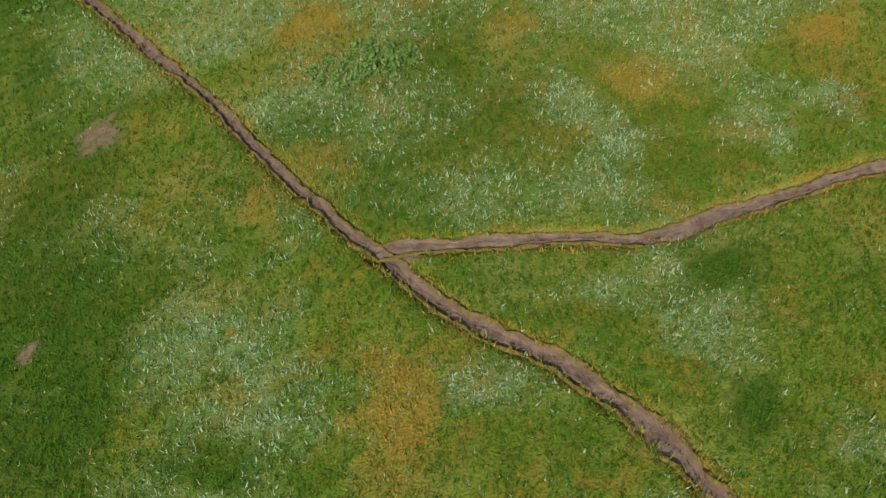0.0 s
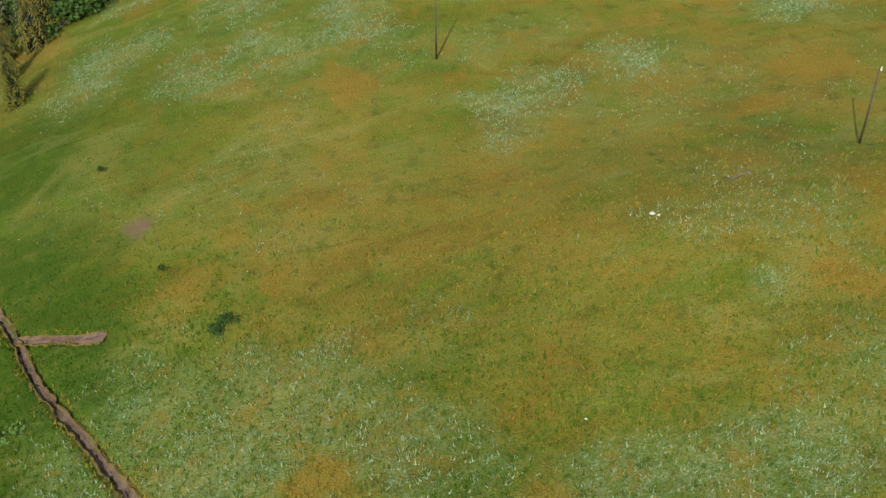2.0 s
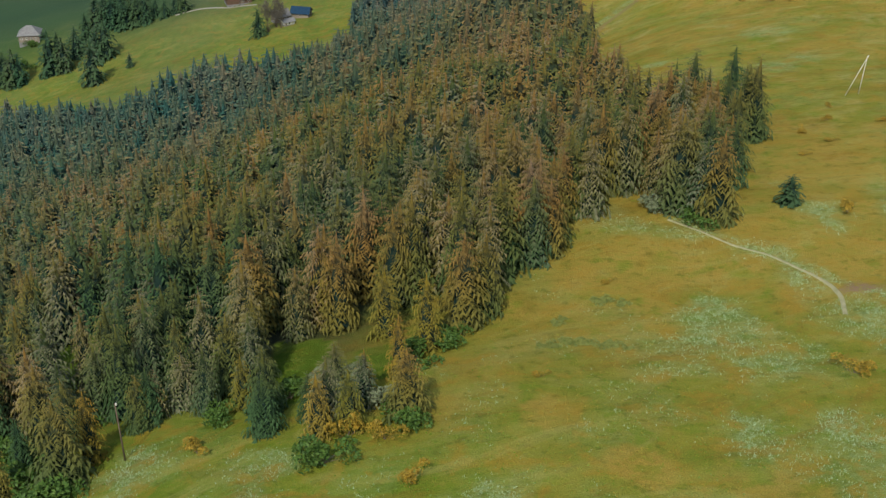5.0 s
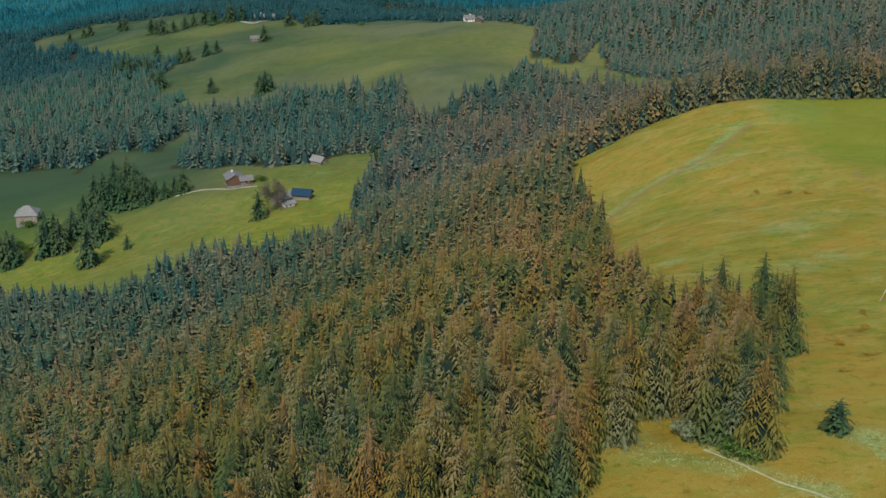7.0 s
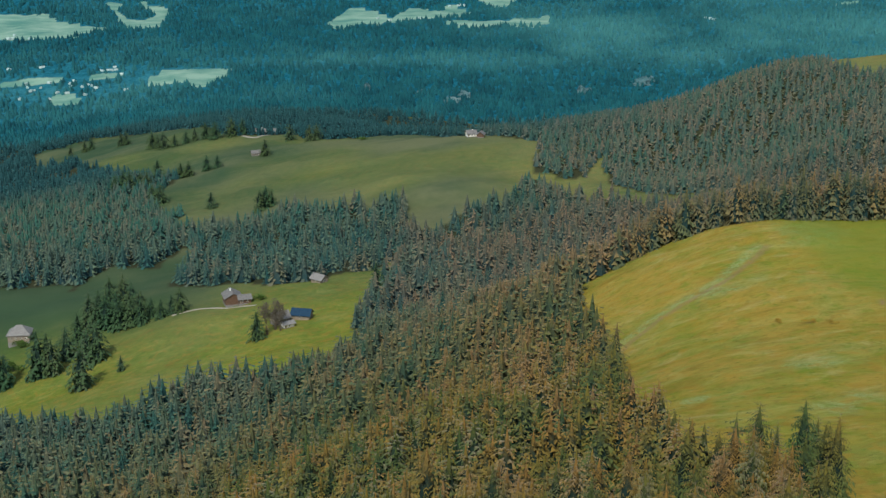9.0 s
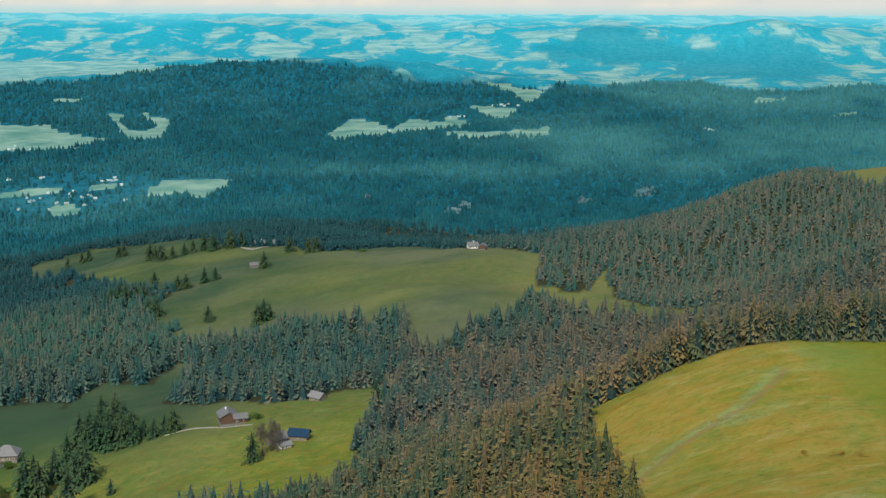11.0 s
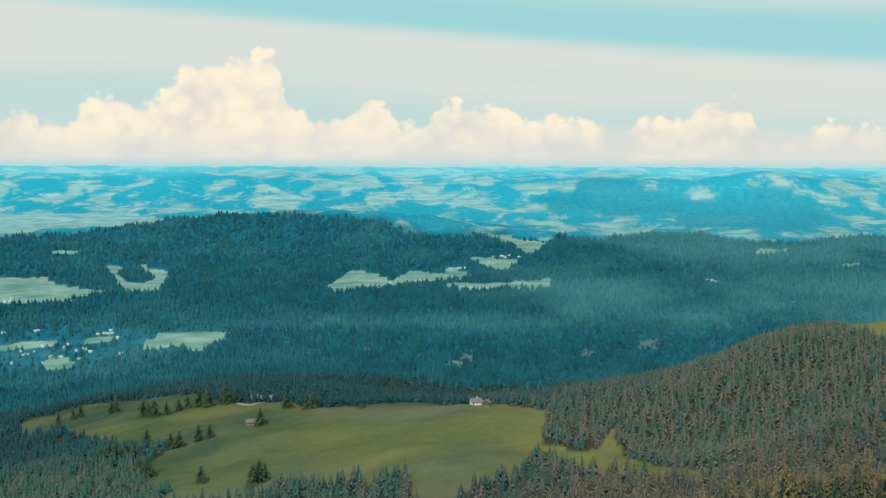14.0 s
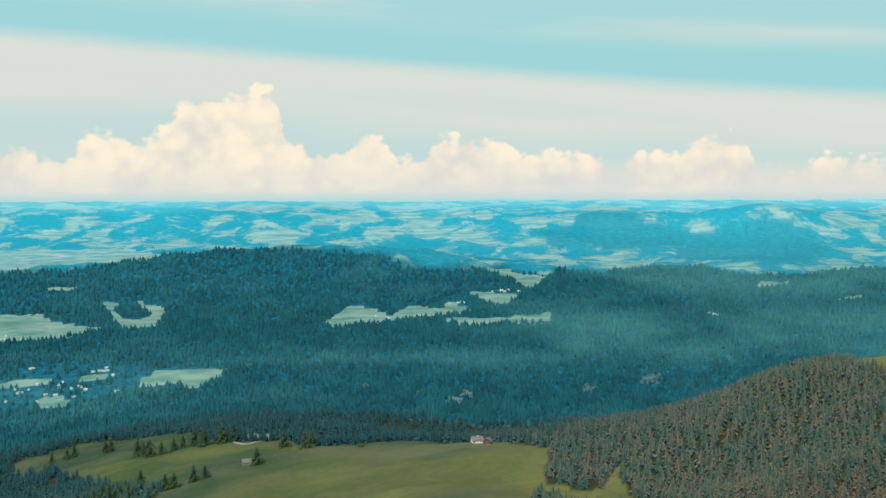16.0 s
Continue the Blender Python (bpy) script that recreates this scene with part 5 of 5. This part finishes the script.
# ---- houses ----
def house(name, x, y, turn, wide, deep, tall, rise, wall_mat, roof_mat, label, hip=False, chimney=True, windows=3, stone=True):
    """A house with gable or hipped roof, its ridge along its own x."""
    corners = [(sx * wide / 2, sy * deep / 2) for sx in (-1, 1) for sy in (-1, 1)]
    c, s = math.cos(radians(turn)), math.sin(radians(turn))
    base = min(float(land(x + c * px - s * py, y + s * px + c * py)) for px, py in corners)
    top = max(float(land(x + c * px - s * py, y + s * px + c * py)) for px, py in corners) - base
    root = new(name)
    root.matrix_world = Matrix.Translation((x, y, base - 0.1)) @ Matrix.Rotation(radians(turn), 4, "Z")
    tagged(root, label, "house")
    foot = top * 0.75 + 0.7
    bm = bmesh.new()
    box(bm, (wide - 0.1, deep - 0.1, foot), (0, 0, foot / 2))
    part("foundation", bm, SHINGLE_PALE if stone else TIMBER_GREY, root)
    bm = bmesh.new()
    hw, hd = wide / 2, deep / 2
    low = [bm.verts.new((px, py, foot)) for px, py in ((-hw, -hd), (hw, -hd), (hw, hd), (-hw, hd))]
    high = [bm.verts.new((px, py, foot + tall)) for px, py in ((-hw, -hd), (hw, -hd), (hw, hd), (-hw, hd))]
    for j in range(4):
        bm.faces.new((low[j], low[(j + 1) % 4], high[(j + 1) % 4], high[j]))
    bm.faces.new(low[::-1])
    if hip:
        bm.faces.new(high)
    else:
        ga, gb = bm.verts.new((-hw, 0, foot + tall + rise)), bm.verts.new((hw, 0, foot + tall + rise))
        bm.faces.new((high[3], high[0], ga))
        bm.faces.new((high[1], high[2], gb))
        bm.faces.new((high[0], high[1], gb, ga))
        bm.faces.new((high[2], high[3], ga, gb))
    part("wall", bm, wall_mat, root)
    over, thick = 0.9, 0.28
    ew, ed = hw + over, hd + over
    drop = rise / hd * over
    bm = bmesh.new()
    ridge = ew if not hip else max(hw - hd * 0.8, 0.4)
    for lift in (0.0, thick):
        z0, z1 = foot + tall - drop + 0.05 + lift, foot + tall + rise + 0.05 + lift
        e = [bm.verts.new(p) for p in ((-ew, -ed, z0), (ew, -ed, z0), (ew, ed, z0), (-ew, ed, z0), (-ridge, 0, z1), (ridge, 0, z1))]
        for idx in ((0, 1, 5, 4), (2, 3, 4, 5)) + (((1, 2, 5), (3, 0, 4)) if hip else ()):
            bm.faces.new([e[k] for k in idx])
    bm.verts.ensure_lookup_table()
    for p, q in ((0, 1), (2, 3)) + (((1, 2), (3, 0)) if hip else ((1, 5), (5, 2), (3, 4), (4, 0))):
        bm.faces.new([bm.verts[k] for k in (p, q, q + 6, p + 6)])
    part("roof", bm, roof_mat, root)
    if chimney:
        bm = bmesh.new()
        box(bm, (0.8, 0.8, 2.0), (wide * 0.15, deep * 0.08, foot + tall + rise + 0.1))
        part("chimney", bm, WHITE, root, "white plastered chimney")
    for k in range(windows):
        px = -hw + wide * (k + 0.7) / (windows + 0.4)
        frame_ob = None
        for gable in (False, True):
            bm = bmesh.new()
            if gable:
                box(bm, (0.12, 1.0, 1.3), (hw + 0.02, -hd + deep * (k + 0.7) / (windows + 0.4), foot + tall * 0.5))
            else:
                box(bm, (1.0, 0.12, 1.3), (px, -hd - 0.02, foot + tall * 0.5))
            frame_ob = part("window", bm, WHITE, root, "white window frame")
            bm = bmesh.new()
            if gable:
                box(bm, (0.04, 0.76, 1.06), (hw + 0.09, -hd + deep * (k + 0.7) / (windows + 0.4), foot + tall * 0.5))
            else:
                box(bm, (0.76, 0.04, 1.06), (px, -hd - 0.09, foot + tall * 0.5))
            part("pane", bm, GLASS, frame_ob)
    bm = bmesh.new()
    box(bm, (1.1, 0.1, 2.1), (-hw + 1.0, -hd - 0.03, foot + 1.05))
    part("door", bm, TIMBER_GREY, root)
    return root


house("farmhouse", -146, 918, 108, 13, 11, 4.6, 3.0, TIMBER, SHINGLE, "dark timber chalet with grey gable roof and white windows", windows=4)
house("annexe", -137.5, 914, 20, 8, 7, 3.0, 2.0, TIMBER, SHINGLE, "low timber annexe with grey roof beside the chalet", windows=2, chimney=False)
house("barn", -93.6, 864, -12, 11.5, 8, 2.6, 2.9, TIMBER_GREY, ROOF_BLUE, "timber barn with dark blue metal roof", windows=1, chimney=False, stone=False)
house("hut", -90, 944, -38, 9.5, 7, 2.0, 2.6, TIMBER_GREY, SHINGLE_PALE, "small barn with pale grey roof by the wood", windows=1, chimney=False, stone=False)
house("farmhouse", -107, 860, 30, 10, 8, 3.2, 3.2, TIMBER_GREY, SHINGLE, "old grey farmhouse half hidden by trees", windows=2)
house("shed", -101, 848, 35, 7, 5, 2.0, 1.2, WHITE, SHINGLE_PALE, "white shed with pale flat roof below the farmhouse", windows=1, chimney=False)
house("farmhouse", -290, 918, 8, 14, 13, 5.2, 4.6, TIMBER_GREY, SHINGLE_PALE, "timber farmhouse with pale hipped roof", hip=True, windows=4, chimney=False)
house("farmhouse", 25, 1404, 15, 10, 8, 3.0, 3.0, WHITE, SHINGLE, "white farmhouse with pale roof on the far meadow", windows=3)
house("barn", 35, 1400, 80, 9, 7, 2.6, 2.6, TIMBER, SHINGLE, "dark timber barn beside the white farmhouse", windows=1, chimney=False)
house("farmhouse", -221, 1618, 10, 11, 8, 3.0, 3.0, TIMBER, SHINGLE, "timber farmhouse with pale roof on the far meadow", windows=3)
house("cabin", -203, 1614, 5, 9, 7, 2.6, 2.4, WHITE, SHINGLE_PALE, "small white cabin on the far meadow", windows=2, chimney=False)
house("cabin", -206, 1466, 20, 9, 6, 2.4, 2.4, TIMBER_GREY, SHINGLE, "grey timber cabin on the far meadow", windows=2, chimney=False)


def ribbon(name, line, width, mat, label, lift=0.12):
    mid = smooth_line(line, 2.0)
    d = np.gradient(mid, axis=0)
    d /= np.linalg.norm(d, axis=1, keepdims=True)
    us = np.linspace(-0.5, 0.5, 7)[None]
    w = us * width * (1 + 0.25 * rough(mid[:, 0], mid[:, 1], 9, 2)[:, None])
    x, y = mid[:, :1] - d[:, 1:] * w, mid[:, 1:] + d[:, :1] * w
    z = land(x, y) + lift * (1 - (np.abs(us) * 2) ** 4 * 1.6)
    n, m = x.shape
    i = (np.arange(n - 1)[:, None] * m + np.arange(m - 1)[None]).ravel()
    return tagged(sheet(name, np.stack([x, y, z], -1).reshape(-1, 3), np.stack([i, i + m, i + m + 1, i + 1], 1), [mat], None, None, True), label, "road", kind="structure")


ribbon("foot_path", [(38, 265), (43, 258.5), (47, 252.5), (52, 248), (56, 241.5), (58.6, 236.5), (59.5, 231), (58, 223)], 0.8, PATH_STRAW, "pale trodden foot path over the meadow", 0.10)
ribbon("gravel_road", [(-184, 904), (-178.6, 905), (-167.7, 907), (-153, 909), (-141, 908), (-128, 905)], 2.6, GRAVEL,
       "pale gravel lane past the farmhouses", 0.35)
ribbon("gravel_road", [(-240, 1600), (-232, 1592), (-222, 1590), (-214, 1600), (-206, 1606), (-196, 1604)], 3.5, GRAVEL, "pale gravel lane at the far farm", 0.5)


# ---- small things on the meadow ----
def boulder(x, y, size, seed, label):
    bm = bmesh.new()
    bmesh.ops.create_icosphere(bm, subdivisions=2, radius=1.0)
    for v in bm.verts:
        v.co *= 1 + 0.35 * noise.noise(v.co * 1.3 + Vector((seed, 0, 0)))
        v.co = Vector((v.co.x * size, v.co.y * size * 0.8, v.co.z * size * 0.55))
    me = bpy.data.meshes.new("boulder")
    bm.to_mesh(me)
    bm.free()
    me.materials.append(ROCK)
    ob = new("boulder", me)
    ob.location = (x, y, float(land(x, y)) + size * 0.2)
    tagged(ob, label, "rock")


boulder(17.8, 108.6, 0.26, 2, "small pale limestone boulder in the grass")
boulder(18.3, 108.2, 0.15, 5, "small pale limestone boulder in the grass")
boulder(9.6, 84.2, 0.12, 7, "small pale limestone boulder in the grass")
branch = new("fallen_branch")
branch.matrix_world = Matrix.Translation((26.7, 114.1, float(land(26.7, 114.1)) + 0.05))
tagged(branch, "dead grey branch lying in the grass", "branch")
bm = bmesh.new()
rod(bm, (-1.3, -0.5, 0.05), (1.2, 0.7, 0.18), 0.09, 0.04, 6)
part("limb", bm, BARK, branch)
for ax, ay, bx, by in ((-0.4, -0.07, 0.2, 0.9), (0.3, 0.27, 1.1, 0.1), (0.6, 0.4, 0.8, 1.1)):
    bm = bmesh.new()
    rod(bm, (ax, ay, 0.1), (bx, by, 0.3), 0.04, 0.015, 5)
    part("twig", bm, BARK, branch)


# ---- rock faces among the far woods ----
def rock_face(x, y, wide, tall, seed):
    """A weathered crag that stands out of the slope, ragged at its rim."""
    us, vs = np.linspace(-1, 1, 25), np.linspace(0, 1, 13)
    u, v = np.meshgrid(us, vs, indexing="ij")
    ragged = 1 - 0.55 * np.abs(u) ** 1.5 + 0.35 * rough(u * 40, v * 0, 14, 3, seed)
    px = x + u * wide / 2 + 0.15 * wide * rough(u * 30, v * 30, 12, 2, seed + 3)
    py = y + v * tall * 0.5 + 0.12 * tall * rough(u * 40, v * 40, 9, 3, seed + 6)
    pz = land(px, py) - 2 + v * 0.55 * tall * np.clip(ragged, 0.15, 1.4)
    back = np.stack([px, py + tall * 0.6, pz - 4 * v], -1)
    front = np.stack([px, py, pz], -1)
    n, m = u.shape
    i = (np.arange(n - 1)[:, None] * m + np.arange(m - 1)[None]).ravel()
    quads = np.stack([i, i + m, i + m + 1, i + 1], 1)
    rim = np.array([(k * m + m - 1, (k + 1) * m + m - 1, (k + 1) * m + m - 1 + n * m, k * m + m - 1 + n * m) for k in range(n - 1)])
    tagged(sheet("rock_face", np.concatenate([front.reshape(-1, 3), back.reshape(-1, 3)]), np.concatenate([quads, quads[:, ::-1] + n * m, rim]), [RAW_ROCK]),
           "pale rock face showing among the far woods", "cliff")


for x, y, wide, tall, seed in ((14, 2120, 34, 20, 1), (30, 2160, 30, 24, 2), (232, 2240, 22, 26, 3), (246, 2262, 18, 22, 4), (345, 2320, 34, 26, 5), (362, 2345, 22, 20, 6),
                               (-128, 2230, 9, 28, 7), (-40, 2180, 12, 18, 8)):
    rock_face(x, y, wide, tall, seed)


# ---- village in the valley ----
def village():
    r = np.random.RandomState(21)
    v, f = [], []
    spots = [(-722, 2373, 70, 30, 8), (-650, 2365, 60, 30, 8), (-600, 2320, 50, 30, 5), (-584, 2445, 50, 14, 5), (-760, 2470, 60, 16, 5), (-70, 2800, 60, 14, 5),
             (30, 2930, 30, 10, 5), (-850, 2690, 60, 20, 6), (150, 3040, 30, 14, 6), (560, 2800, 20, 12, 4)]
    for cx, cy, sx, sy, n in spots:
        for _ in range(n):
            x, y, a = cx + sx * r.randn() * 0.6, cy + sy * r.randn() * 0.6, r.rand() * 3.14
            w, d, h, k = 2.2 + 2.4 * r.rand(), 1.6 + 1.4 * r.rand(), 2 + 1.2 * r.rand(), len(v)
            c, s, z = math.cos(a), math.sin(a), float(land(x, y)) - 0.5
            for px, py, pz in ((-w, -d, 0), (w, -d, 0), (w, d, 0), (-w, d, 0), (-w, -d, h), (w, -d, h), (w, d, h), (-w, d, h), (-w, 0, h + 1.6), (w, 0, h + 1.6)):
                v.append((x + c * px - s * py, y + s * px + c * py, z + pz))
            f += [(k + a_, k + b_, k + c_) for a_, b_, c_ in ((0, 1, 5), (0, 5, 4), (1, 2, 6), (1, 6, 5), (2, 3, 7), (2, 7, 6), (3, 0, 4), (3, 4, 7), (4, 5, 9), (4, 9, 8), (6, 7, 8), (6, 8, 9),
                                                              (7, 4, 8), (5, 6, 9))]
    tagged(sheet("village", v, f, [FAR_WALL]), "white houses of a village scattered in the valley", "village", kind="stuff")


village()


# ---- grass ----
def turf():
    r = np.random.RandomState(31)
    V, F, T, base = [], [], [], 0
    for y0, y1, dense, tall, wide, reach, stray in ((24, 62, 17.0, 0.33, 0.062, 0.24, 0.02), (62, 125, 10.0, 0.32, 0.07, 0.25, 0.0), (95, 250, 2.6, 0.15, 0.10, 0.25, 0.0), (96, 270, 8.0, 0.30, 0.05, 0.27, 0.0)):
        area = (y1 - y0) * 2 * reach * float(fan((y0 + y1) / 2))
        n = int(area * dense)
        y = y0 + (y1 - y0) * r.rand(n)
        x = (2 * r.rand(n) - 1) * reach * fan(y) * 1.3
        fade = np.clip((1.3 - np.abs(x) / (reach * fan(y))) / 0.35, 0, 1)
        off = np.minimum(np.minimum(off_line(RUT, x, y), off_line(RUT_SIDE, x, y) - 0.05), off_line(RUT_STUB, x, y))
        ok = in_meadow(x, y) & (off > 0.42 + 0.35 * r.rand(n))
        ok &= r.rand(n) < (np.clip((255 - y) / 150, 0, 1) if y0 != 96 else 1.0) * fade * np.clip((y - 24) / 9, 0.1, 1)
        if y0 == 62:
            ok &= r.rand(n) < np.clip((125 - y) / 45, 0, 1)
        x, y, off = x[ok], y[ok], off[ok]
        pale, warm, lush_or_shade, bare = masks(x, y)
        ok = bare < 0.3 + 0.5 * r.rand(len(x))
        if y0 == 96:
            ok &= pale * np.clip(0.75 + 0.6 * rough(x, y, 2.5, 2, 9), 0, 1) > 0.06 + 0.9 * r.rand(len(x))
        x, y, pale, warm, lush_or_shade, off = x[ok], y[ok], pale[ok], warm[ok], lush_or_shade[ok], off[ok]
        n = len(x)
        z = land(x, y) - 0.03
        u = r.rand(n)
        tone = np.where(u < pale * (np.clip(0.8 - (y - 60) / 120, 0.5, 0.8) if y0 != 96 else 9.0) + stray, 0.42 + 0.1 * r.rand(n), np.where(u > 1 - 0.88 * warm - stray, 0.66 + 0.34 * r.rand(n), (0.02 + 0.21 * np.clip((y - 80) / 40, 0, 1) + (0.3 - 0.2 * np.clip((y - 80) / 40, 0, 1)) * r.rand(n)) * (1 - 0.6 * lush_or_shade)))
        tone = np.where((off < 1.15) & (r.rand(n) < 0.7), 0.7 + 0.3 * r.rand(n), tone)
        for _ in range(3):
            a = r.rand(n) * 6.283
            h, w = tall * (0.5 + 0.9 * r.rand(n)), wide * (0.5 + 0.7 * r.rand(n))
            ox, oy = 0.12 * r.randn(n), 0.12 * r.randn(n)
            lx, ly = 0.38 * h * r.randn(n), 0.38 * h * r.randn(n)
            c, s = np.cos(a) * w, np.sin(a) * w
            quad = np.stack([np.stack([x + ox - c, y + oy - s, z], 1), np.stack([x + ox + c, y + oy + s, z], 1), np.stack([x + ox + lx, y + oy + ly, z + h], 1)], 1)
            V.append(quad.reshape(-1, 3))
            F.append(np.arange(3 * n).reshape(-1, 3) + base)
            T.append(np.repeat(np.clip(tone + 0.04 * r.randn(n), 0, 1), 3))
            base += 3 * n
    tagged(sheet("meadow_grass", np.concatenate(V), np.concatenate(F), [GRASS], {"tone": np.concatenate(T)}), "tufts of green, pale and dry meadow grass", "grass", kind="stuff")


turf()
